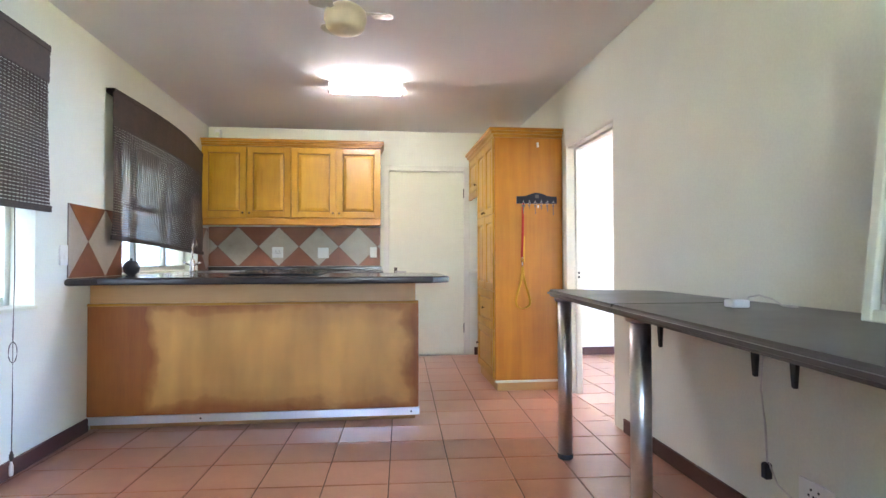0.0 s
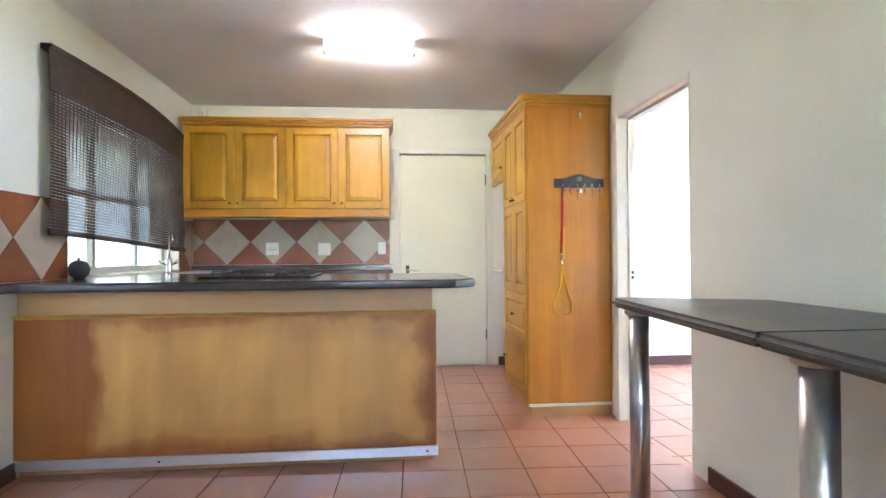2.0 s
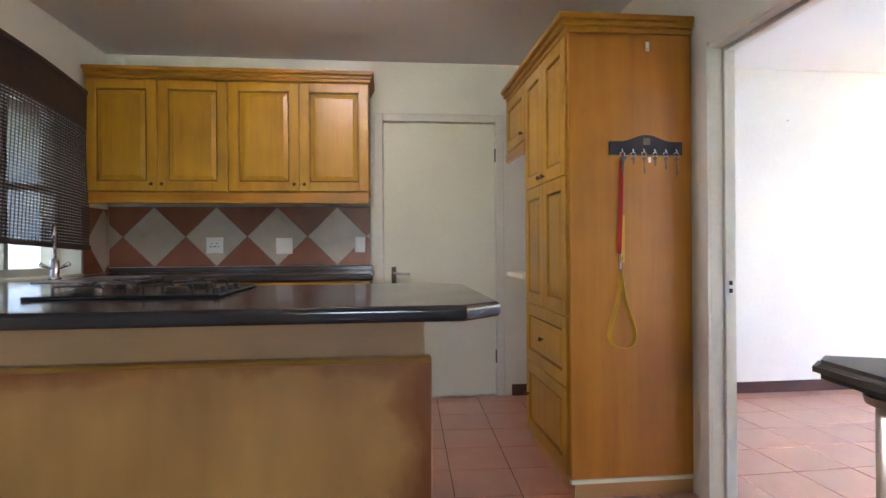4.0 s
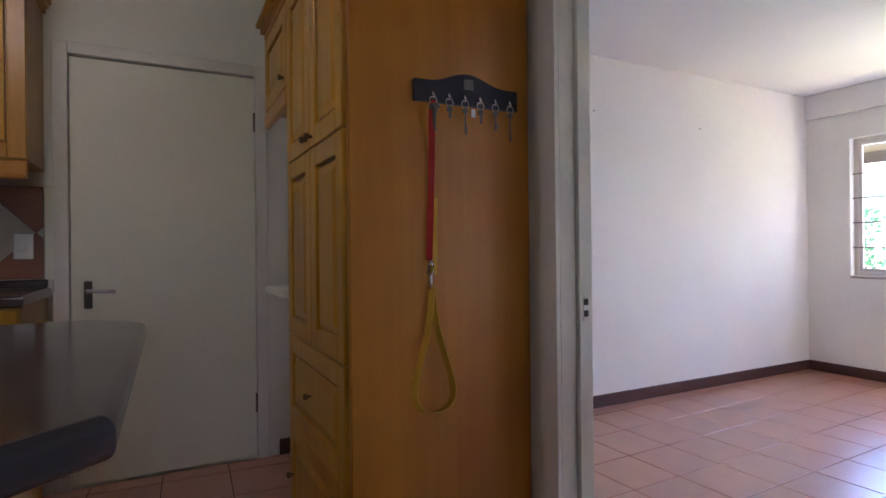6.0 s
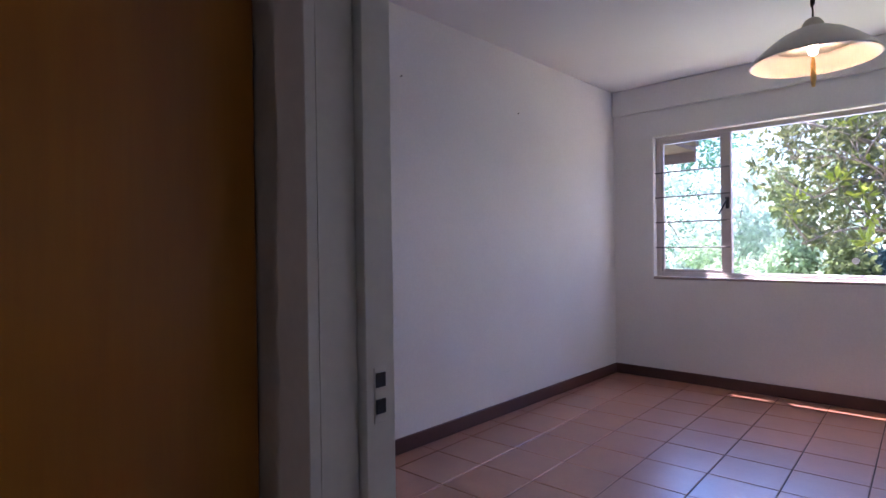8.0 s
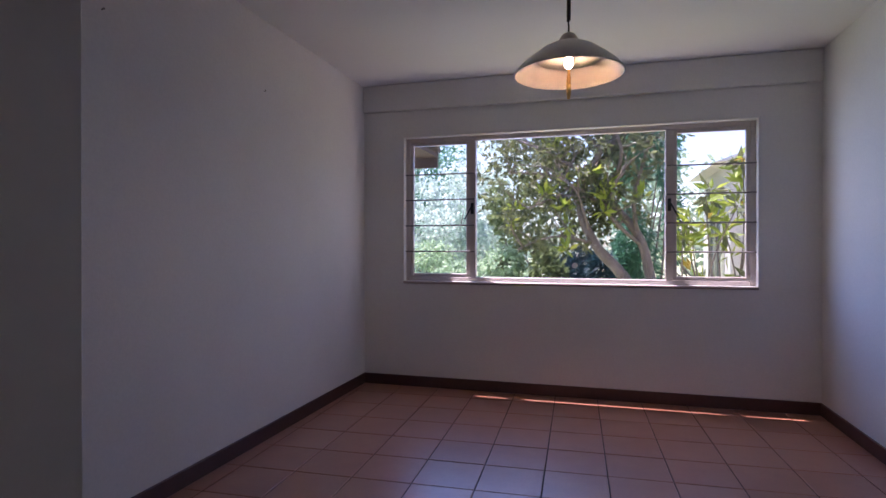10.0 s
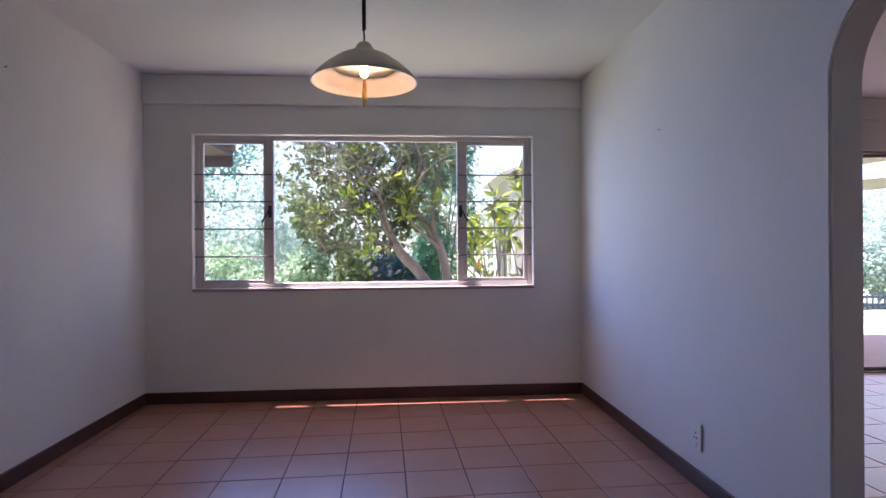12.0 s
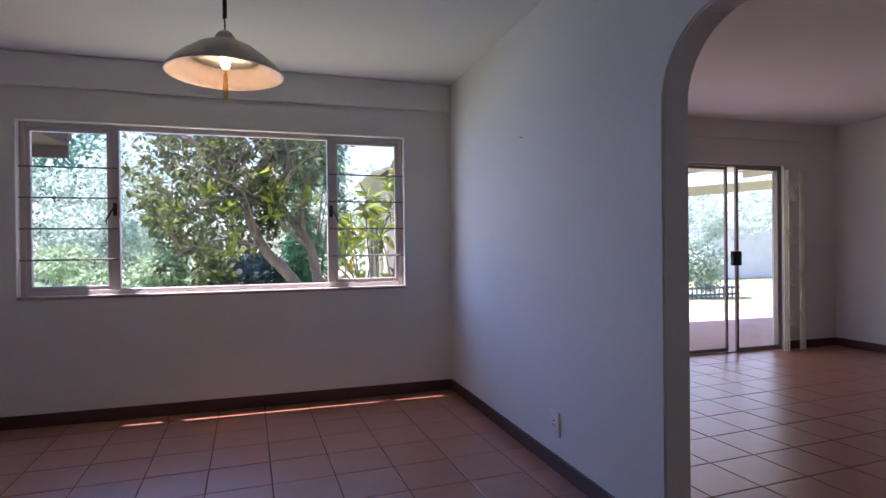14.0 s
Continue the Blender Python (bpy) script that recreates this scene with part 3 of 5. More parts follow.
def hob():
    h = thing("hob", -0.21, 5.04, 0.955, "black glass gas hob with burners and iron pan supports", "hob")
    part("plate", boxes((-0.30, 0.30, -0.26, 0.26, 0.0, 0.012), bevel=0.005, seg=2), BLACK, h)
    for bx, by, r in ((-0.16, -0.12, 0.05), (-0.16, 0.13, 0.035), (0.12, -0.12, 0.035), (0.12, 0.13, 0.045)):
        b = lathe([(0.0, 0.030), (r * 0.8, 0.030), (r, 0.026), (r, 0.018), (r * 1.25, 0.014), (r * 1.25, 0.011)], 20)
        bmesh.ops.translate(b, verts=b.verts[:], vec=(bx, by, 0))
        part("burner", b, DARKMETAL, h, smooth=True)
    for bx in (-0.16, 0.12):
        for by in (-0.12, 0.13):
            for k in range(4):
                a = math.pi / 4 + k * math.pi / 2
                c, s = math.cos(a), math.sin(a)
                part("pan_support", tube([(bx + 0.03 * c, by + 0.03 * s, 0.038), (bx + 0.105 * c, by + 0.105 * s, 0.038), (bx + 0.11 * c, by + 0.11 * s, 0.034), (bx + 0.11 * c, by + 0.11 * s, 0.012)], 0.004, 6), BLACKMATT, h)
    for k in range(4):
        b = rod(bmesh.new(), (0.26, -0.15 + 0.085 * k, 0.011), (0.26, -0.15 + 0.085 * k, 0.026), 0.014, 16, 0.012)
        part("knob", b, BLACKMATT, h)


hob()


def tap():
    t = thing("mixer_tap", -1.20, 6.20, 0.955, "chrome mixer tap with a tall curved spout at the sink", "tap", turn=-62)
    part("base", lathe([(0.0, 0.0), (0.03, 0.0), (0.03, 0.008), (0.022, 0.014), (0.022, 0.10), (0.018, 0.11), (0.0, 0.112)], 20), CHROME, t, smooth=True)
    pts = [(0, 0, 0.10)] + [(0.09 - 0.09 * math.cos(a), 0, 0.20 + 0.09 * math.sin(a)) for a in [k * math.pi / 10 for k in range(10)]]
    part("spout", tube(pts, 0.011, 12), CHROME, t, smooth=True)
    for s in (-1, 1):
        part("lever", rod(bmesh.new(), (0, 0.02 * s, 0.06), (0.015, 0.07 * s, 0.085), 0.008, 10, 0.012), CHROME, t, smooth=True)


tap()
sink = thing("sink", -1.0, 6.05, 0.9555, "stainless steel sink bowl rim set in the worktop", "sink")
part("rim", boxes((-0.06, 0.25, -0.30, -0.28, 0, 0.006), (-0.06, 0.25, 0.28, 0.30, 0, 0.006), (-0.06, -0.04, -0.28, 0.28, 0, 0.006), (0.23, 0.25, -0.28, 0.28, 0, 0.006), bevel=0.002), STEEL, sink)
part("bowl", boxes((-0.04, 0.23, -0.28, 0.28, 0.0, 0.002)), STEEL, sink)

ballthing = thing("round_container", -1.22, 4.99, 0.955, "small round black container on the worktop by the window", "container")
part("body", lathe([(0.0, 0.0), (0.025, 0.0), (0.048, 0.022), (0.055, 0.052), (0.046, 0.084), (0.024, 0.102), (0.0, 0.106)], 24), BLACKMATT, ballthing, smooth=True)
part("knob", lathe([(0.0, 0.120), (0.008, 0.118), (0.010, 0.110), (0.004, 0.104)], 12), DARKMETAL, ballthing, smooth=True)


def plate(name, x, y, z, turn, w, h, label, kind="socket", holes=0, rocker=False):
    """A wall plate facing -y before turning; holes for sockets, a rocker for switches."""
    p = thing(name, x, y, z, label, kind, turn=turn)
    part("face_plate", boxes((-w / 2, w / 2, -0.012, -0.0006, -h / 2, h / 2), bevel=0.003, seg=2), WHITE_PLASTIC, p)
    if holes:
        for k in range(holes):
            ox = (k - (holes - 1) / 2) * 0.034
            for px, pz in ((0, 0.014), (-0.011, -0.008), (0.011, -0.008)):
                part("pin_hole", rod(bmesh.new(), (ox + px, -0.0135, pz), (ox + px, -0.0115, pz), 0.0046, 10), BLACKMATT, p)
    if rocker:
        drop = h * 0.33 if holes else 0.0
        part("rocker", boxes((-w * 0.16, w * 0.16, -0.017, -0.0115, -h * (0.08 if holes else 0.2) - drop, h * (0.08 if holes else 0.2) - drop), bevel=0.002), WHITE_PLASTIC, p)
    return p


plate("wall_socket", -0.577, KF - 0.0085, 1.141, 0, 0.115, 0.115, "white double wall socket on the splashback tiles", holes=2)
plate("blank_plate", -0.096, KF - 0.0085, 1.135, 0, 0.115, 0.115, "white blank wall plate on the splashback tiles", "plate")
plate("wall_switch", 0.442, KF - 0.0085, 1.141, 0, 0.075, 0.115, "white wall switch on the splashback tiles", "switch", rocker=True)
plate("wall_switch", KL, 4.292, 1.09, 90, 0.075, 0.115, "white light switch on the cream wall", "switch", rocker=True)
plate("wall_socket", KR, 2.66, 0.245, -90, 0.15, 0.085, "white wall socket low under the bar table", holes=2)
plate("wall_socket", 4.482, DY0, 0.243, 180, 0.088, 0.125, "white wall socket low on the dining room wall", holes=1, rocker=True)

sens = thing("motion_sensor", -1.19, KF - 0.05, 2.395, "small white alarm sensor high in the kitchen corner", "sensor")
part("housing", boxes((-0.03, 0.03, -0.02, 0.05, -0.045, 0.045), bevel=0.012, seg=3), WHITE_PLASTIC, sens)
part("lens", boxes((-0.02, 0.02, -0.026, -0.018, -0.03, 0.01), bevel=0.004), WHITE_PAINT, sens)

# kitchen door in its steel frame
structure("door_frame_1", boxes((0.550, 0.612, KF - 0.016, KF + 0.10, 0, 2.10), (1.448, 1.508, KF - 0.016, KF + 0.10, 0, 2.10), (0.612, 1.448, KF - 0.016, KF + 0.10, 2.043, 2.10), bevel=0.004), FRAME_PAINT, "grey-white painted steel door frame in the kitchen", "door frame")
d1 = tagged(part("door_1", boxes((0.615, 1.445, KF + 0.004, KF + 0.044, 0.012, 2.036), bevel=0.003), WHITE_PAINT), "closed cream-white painted flush kitchen door", "door", kind="structure")
part("handle_plate", boxes((0.668, 0.702, KF - 0.003, KF + 0.004, 0.845, 0.975), bevel=0.003), DARKMETAL, d1, "dark bronze lever handle plate")
part("keyhole", boxes((0.681, 0.689, KF - 0.0045, KF - 0.0031, 0.865, 0.885)), BLACKMATT, d1)
hb = tube([(0.685, KF - 0.003, 0.93), (0.685, KF - 0.045, 0.93), (0.70, KF - 0.052, 0.93), (0.80, KF - 0.052, 0.925)], 0.009, 10)
part("lever", hb, STEEL, d1, smooth=True)
for hz in (0.30, 1.80):
    part("hinge", rod(bmesh.new(), (1.447, KF - 0.004, hz - 0.05), (1.447, KF - 0.004, hz + 0.05), 0.009, 10), OLD_STEEL, d1)

# steel frame of the doorway to the dining room
y0, y1, top = DOOR[0], DOOR[1], DOOR[3]


def jamb(y, s, flange=True):
    """One jamb of a pressed-steel frame; s points into the opening; flange: a lip on the kitchen face."""
    bm = bmesh.new()
    a = lambda p, q: (min(y + s * p, y + s * q), max(y + s * p, y + s * q))
    for xa, xb, p, q in ((KR - 0.016, KR - 0.001, -0.048, 0.016) if flange else (KR + 0.0005, KR + 0.003, 0.001, 0.012), (KR - 0.0009, KR + 0.0549, 0.001, 0.0158), (KR + 0.055, DX0 - 0.001, 0.001, 0.032)):
        u, v = a(p, q)
        box(bm, xa, xb, u, v, 0, top + 0.010 if xa < KR - 0.01 and xb < KR else top - 0.001, bevel=0.001)
    return bm


fr = structure("door_frame_2", jamb(y1, -1), FRAME_PAINT, "grey-white painted pressed steel door frame", "door frame")
part("jamb", jamb(y0, 1, False), FRAME_PAINT, fr)
part("head", boxes((KR - 0.006, KR - 0.001, y0 + 0.001, y1 - 0.017, top - 0.016, top + 0.010), (KR + 0.055, DX0 - 0.001, y0 + 0.033, y1 - 0.033, top - 0.032, top - 0.001), (KR - 0.001, KR + 0.054, y0 + 0.017, y1 - 0.017, top - 0.016, top - 0.001), bevel=0.003), FRAME_PAINT, fr)
sp = part("strike_plate", boxes((KR + 0.066, KR + 0.085, y1 - 0.0335, y1 - 0.0315, 0.90, 0.97), bevel=0.0008), FRAME_PAINT, fr, "painted strike plate")
for hz in (0.912, 0.945):
    part("latch_hole", boxes((KR + 0.068, KR + 0.083, y1 - 0.0355, y1 - 0.0340, hz, hz + 0.018)), BLACKMATT, sp)


def tall_unit():
    """The tall larder cabinet: side panel to the room, doors and drawers facing the worktop."""
    u = thing("tall_cabinet", 1.43, 5.285, 0.0, "tall honey wood larder cabinet with raised-panel doors and drawers", "cabinet")
    D, W = 0.73, 0.567
    part("side_panel", boxes((0.0, W, 0.0, 0.022, 0.085, 2.055), bevel=0.003), ORANGE_WOOD, u, "smooth orange veneer side panel")
    part("carcass", boxes((0.012, W, 0.023, D, 0.085, 2.055)), HONEY, u)
    part("foot_strip", boxes((0.0, W, -0.004, 0.02, 0.066, 0.084), bevel=0.002), WHITE_PAINT, u, "pale strip along the foot")
    part("plinth", boxes((0.02, W, 0.006, D, 0.0, 0.066)), PALE_WOOD, u)
    cornice(u, [(-0.012, W, -0.010, D + 0.475, 2.056, 2.082), (-0.030, W, -0.022, D + 0.475, 2.082, 2.106), (-0.048, W, -0.034, D + 0.475, 2.106, 2.132)], HONEY_Y)
    for i in range(2):
        yy = D - 0.003 - i * 0.354
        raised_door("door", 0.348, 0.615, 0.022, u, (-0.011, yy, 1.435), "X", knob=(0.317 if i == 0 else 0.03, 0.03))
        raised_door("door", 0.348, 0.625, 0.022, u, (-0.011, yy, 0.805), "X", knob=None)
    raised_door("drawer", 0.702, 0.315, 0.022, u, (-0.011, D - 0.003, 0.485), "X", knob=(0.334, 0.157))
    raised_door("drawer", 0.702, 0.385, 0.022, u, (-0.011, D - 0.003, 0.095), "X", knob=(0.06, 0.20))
    c = thing("bridge_cabinet", 1.43, 6.02, 1.66, "small honey wood cabinet bridging the niche", "cabinet")
    part("carcass", boxes((0.012, W, 0.0, 0.47, 0.06, 0.395)), HONEY, c)
    raised_door("door", 0.464, 0.32, 0.022, c, (-0.011, 0.467, 0.07), "X", knob=(0.43, 0.04))
    part("pelmet", boxes((-0.014, 0.012, 0.0, 0.47, 0.0, 0.062), bevel=0.005), HONEY_Y, c)
    s = thing("niche_shelf", 1.40, 6.02, 0.93, "white laminate shelf in the niche beside the tall cabinet", "shelf")
    part("board", boxes((0.0, 0.55, 0.0, 0.40, 0.0, 0.028), bevel=0.004), WHITE_PAINT, s)
    for by in (0.08, 0.32):
        part("bracket", boxes((0.45, 0.55, by, by + 0.02, -0.08, 0.0)), FRAME_PAINT, s)


tall_unit()


def key_rack():
    k = thing("key_rack", 1.778, 5.285, 1.555, "dark navy wooden key rack with keys hanging from six hooks", "key rack")
    n = 24
    w = 0.168
    top = [(-w + 2 * w * i / n, 0.020 + 0.030 * (0.5 + 0.5 * math.cos(math.pi * max(-1, min(1, (-1 + 2 * i / n) / 0.72))))) for i in range(n + 1)]
    pts = [(-w, -0.040)] + [(w, -0.040)] + top[::-1]
    bm = prism(pts, -0.016, -0.0008, "Y", bevel=0.002)
    part("board", bm, NAVY, k)
    part("emblem", boxes((-0.016, 0.016, -0.0185, -0.0165, 0.004, 0.034), bevel=0.0008), OLD_STEEL, k, "small grey printed emblem")
    rng = random.Random(3)
    for i in range(6):
        x = -0.118 + i * 0.050
        pts = [(x, -0.016, -0.012), (x, -0.026, -0.016), (x, -0.032, -0.026), (x, -0.028, -0.034), (x, -0.022, -0.030)]
        part("hook", tube(pts, 0.0028, 8), CHROME, k, smooth=True)
        # ring and key
        ring = tube([(x + 0.011 * math.sin(a), -0.029, -0.040 + 0.011 * math.cos(a)) for a in [j * math.pi / 8 for j in range(17)]], 0.0014, 6)
        part("key_ring", ring, CHROME, k, smooth=True)
        L = (0.055, 0.035, 0.075, 0.040, 0.055, 0.085)[i]
        kb = boxes((x - 0.0022, x + 0.0022, -0.031, -0.028, -0.05 - L, -0.055))
        rod(kb, (x, -0.0315, -0.058), (x, -0.0275, -0.058), 0.0085, 14)
        for j in range(3):
            box(kb, x + 0.003, x + 0.006 + 0.002 * (j % 2), -0.031, -0.028, -0.05 - L + 0.004 + 0.008 * j, -0.05 - L + 0.008 + 0.008 * j)
        part("key", kb, OLD_STEEL, k)
    for j, (dx, lean, L) in enumerate(((-0.010, -14, 0.05), (0.008, 12, 0.062), (0.0, 3, 0.075))):
        kb = boxes((-0.0022, 0.0022, -0.0015, 0.0015, -L, -0.006))
        rod(kb, (0, -0.002, -0.006), (0, 0.002, -0.006), 0.008, 14)
        part("key", kb, OLD_STEEL, k).matrix_basis = pose(-0.118 + dx, -0.036 - 0.004 * j, -0.052, 0, lean, 0)
    part("tag", boxes((-0.002, 0.011, -0.036, -0.033, -0.076, -0.053), bevel=0.002), WHITE_PLASTIC, k, "white key tag")


key_rack()


def strap(points, width, thick, across=(1, 0, 0)):
    """A flat webbing strap following points, its width along across."""
    bm = bmesh.new()
    rows = []
    ax = Vector(across).normalized()
    for i, p in enumerate(points):
        p = Vector(p)
        d = (Vector(points[min(i + 1, len(points) - 1)]) - Vector(points[max(i - 1, 0)])).normalized()
        side = (ax - d * ax.dot(d)).normalized()
        nrm = d.cross(side).normalized()
        rows.append([bm.verts.new(p + side * (sx * width / 2) + nrm * (sy * thick / 2)) for sx, sy in ((-1, -1), (1, -1), (1, 1), (-1, 1))])
    for a, b in zip(rows, rows[1:]):
        for k in range(4):
            bm.faces.new((a[k], a[(k + 1) % 4], b[(k + 1) % 4], b[k]))
    bm.faces.new(rows[0][::-1])
    bm.faces.new(rows[-1])
    bmesh.ops.recalc_face_normals(bm, faces=bm.faces[:])
    return bm


ls = thing("dog_leash", 1.655, 5.285, 1.50, "red and yellow webbing leash hanging from the key rack", "leash")
part("red_strap", strap([(0.004, -0.030, 0.015), (0.004, -0.020, -0.03), (0.005, -0.016, -0.12), (0.002, -0.012, -0.28), (-0.004, -0.012, -0.42)], 0.018, 0.003, (0.85, -0.5, 0)), RED_WEB, ls, "red webbing")
part("yellow_strap", strap([(0.016, -0.008, -0.25), (0.016, -0.006, -0.36), (0.014, -0.006, -0.46)], 0.016, 0.003), YELLOW_WEB, ls, "yellow webbing")
loop_pts = []
for i in range(25):
    a = i / 24
    ang = math.pi * (-0.5 + 2 * a)
    r = 0.048
    loop_pts.append((0.002 + r * 1.5 * math.sin(2 * math.pi * a) * (0.25 + 0.75 * math.sin(math.pi * a)), -0.014 - 0.012 * math.sin(math.pi * a), -0.49 - 0.345 * math.sin(math.pi * a) ** 0.75))
part("loop", strap(loop_pts, 0.019, 0.004, (0.55, -0.8, 0.1)), YELLOW_WEB, ls, "yellow webbing hand loop")
cl = tube([(0, -0.014, -0.42), (0.007, -0.014, -0.435), (0.008, -0.014, -0.455), (0, -0.014, -0.465), (-0.008, -0.014, -0.455), (-0.007, -0.014, -0.435), (0, -0.014, -0.42)], 0.003, 8)
rod(cl, (0, -0.014, -0.465), (0, -0.014, -0.50), 0.006, 10)
part("snap_hook", cl, CHROME, ls, "chrome snap hook", smooth=True)

wh = thing("adhesive_hook", 1.79, 5.285, 1.998, "small white adhesive hook on the cabinet side", "hook")
part("pad", boxes((-0.009, 0.009, -0.006, -0.0006, -0.020, 0.022), bevel=0.003, seg=2), WHITE_PLASTIC, wh)
part("finger", tube([(0, -0.005, -0.004), (0, -0.014, -0.012), (0, -0.018, -0.008)], 0.003, 8), WHITE_PLASTIC, wh)


# ---- kitchen: bar table along the wall ----
def front_x(y):
    return 1.435 - 0.075 * (3.93 - y)


def table_top(name, ya, yb, chamfer):
    t = thing(name, 0, 0, 0.874, "slate-grey laminate bar table top with a rounded front edge", "table top", "bar table tops")
    pts = [(front_x(ya), ya), (KR - 0.002, ya), (KR - 0.002, yb - (0.20 if chamfer else 0)), (front_x(yb) + (0.05 if chamfer else 0), yb + (0.03 if chamfer else 0)), (front_x(yb) + 0.0, yb - (0.015 if chamfer else 0))]
    if not chamfer:
        pts = pts[:4]
    bm = prism(pts, -0.017, 0.019, "Z")
    es = [e for e in bm.edges if abs(e.verts[0].co.z - e.verts[1].co.z) < 1e-6 and (abs(e.verts[0].co.y - e.verts[1].co.y) > 0.3 or chamfer)]
    bmesh.ops.bevel(bm, geom=es, offset=0.013, segments=3, affect="EDGES")
    part("slab", bm, TABLETOP, t)
    return t


ta = table_top("bar_table", 2.905, 3.925, True)
tb = table_top("bar_table", 0.30, 2.900, False)
for tt, lx, ly in ((ta, 1.487, 3.775), (tb, 1.43, 2.80), (tb, 1.40, 0.9)):
    leg = part("leg", rod(bmesh.new(), (lx, ly, -0.858), (lx, ly, -0.018), 0.037, 28), STEEL, tt, "brushed steel tube leg", smooth=False)
    for p in leg.data.polygons:
        p.use_smooth = abs(p.normal.z) < 0.5
    part("foot", lathe([(0.0, -0.874), (0.034, -0.874), (0.041, -0.868), (0.041, -0.850), (0.0375, -0.846)], 24), BLACKMATT, leg).matrix_basis = pose(lx, ly, 0)
    part("collar", lathe([(0.038, -0.040), (0.052, -0.034), (0.056, -0.020), (0.0, -0.018)], 24), STEEL, leg).matrix_basis = pose(lx, ly, 0)
for tt, by in ((ta, 3.16), (tb, 2.56), (tb, 2.39), (tb, 1.6)):
    bm = prism([(by - 0.022, -0.018), (by + 0.022, -0.018), (by + 0.006, -0.185), (by - 0.004, -0.19)], 1.692, 1.706, "X")
    part("bracket", bm, BLACKMATT, tt, "black tapered steel bracket")

ad = thing("adapter_box", 1.735, 2.70, 0.8935, "small white plastic adapter box on the bar table", "adapter")
part("housing", boxes((-0.031, 0.031, -0.028, 0.028, 0.0, 0.027), bevel=0.005, seg=2), WHITE_PLASTIC, ad)
part("cable", tube([(0.030, 0.0, 0.014), (0.052, 0.01, 0.034), (0.085, 0.0, 0.042), (0.12, -0.02, 0.028), (0.145, -0.04, 0.006), (0.175, -0.07, 0.004)], 0.0028, 8), CABLE_WHITE, ad, smooth=True)

hc = thing("hanging_cable", 1.94, 2.83, 0.24, "thin grey cable with a plug hanging under the bar table", "cable")
part("cable", tube([(0.0, 0.02, 0.60), (-0.004, 0.01, 0.46), (0.0, 0.03, 0.33), (0.002, 0.012, 0.20), (0.0, 0.0, 0.06)], 0.0035, 8), CABLE_WHITE, hc, smooth=True)
part("cable", tube([(0.0, -0.01, 0.06), (-0.004, -0.06, 0.0), (0.004, -0.14, -0.03)], 0.003, 8), CABLE_WHITE, hc, smooth=True)
part("plug", boxes((-0.018, 0.012, -0.016, 0.016, 0.0, 0.06), bevel=0.006), BLACKMATT, hc, "black plug")

pf = thing("picture_frame", 1.80, 2.08, 0.8935, "white frame with a dim pane leaning on the wall", "frame")
W_, H_ = 0.62, 0.85
part("frame", boxes((0, 0.03, -W_, -W_ + 0.034, 0, H_), (0, 0.03, -0.034, 0, 0, H_), (0, 0.03, -W_ + 0.034, -0.034, 0, 0.034), (0, 0.03, -W_ + 0.034, -0.034, H_ - 0.034, H_), bevel=0.004), WHITE_PAINT, pf)
part("sheet", boxes((0.012, 0.02, -W_ + 0.05, -0.05, 0.05, H_ - 0.05)), surface("faded_print", (0.42, 0.38, 0.34), 0.6, vary=0.3, stain=9), pf, "faded grey-brown print")
pf.matrix_world = pose(1.80, 2.275, 0.8935, 0, 7, 0)


# ---- kitchen: lights and fan ----
def tube_light():
    t = thing("ceiling_light", 0.395, 5.36, KC, "lit white boxed fluorescent ceiling light with end caps", "ceiling light")
    part("tray", boxes((-0.29, 0.29, -0.040, 0.040, -0.022, -0.0008), bevel=0.004), WHITE_PLASTIC, t)
    prof = [(-0.060, -0.023), (-0.066, -0.045), (-0.056, -0.068), (-0.034, -0.078), (0.034, -0.078), (0.056, -0.068), (0.066, -0.045), (0.060, -0.023)]
    part("diffuser", prism(prof, -0.278, 0.278, "X"), TUBE_GLOW, t, "glowing white diffuser")
    for s in (-1, 1):
        cap = prism([(p * 1.07, min(-0.001, q * 1.06 + 0.001)) for p, q in prof[1:-1]] + [(0.066, -0.001), (-0.066, -0.001)], min(s * 0.279, s * 0.293), max(s * 0.279, s * 0.293), "X", bevel=0.002)
        part("end_cap", cap, WHITE_PLASTIC, t, "opaque end cap")
        part("end_clip", boxes((s * 0.293 - 0.006, s * 0.293 + 0.006, -0.012, 0.012, -0.085, -0.055), bevel=0.002), OLD_STEEL, t)


tube_light()


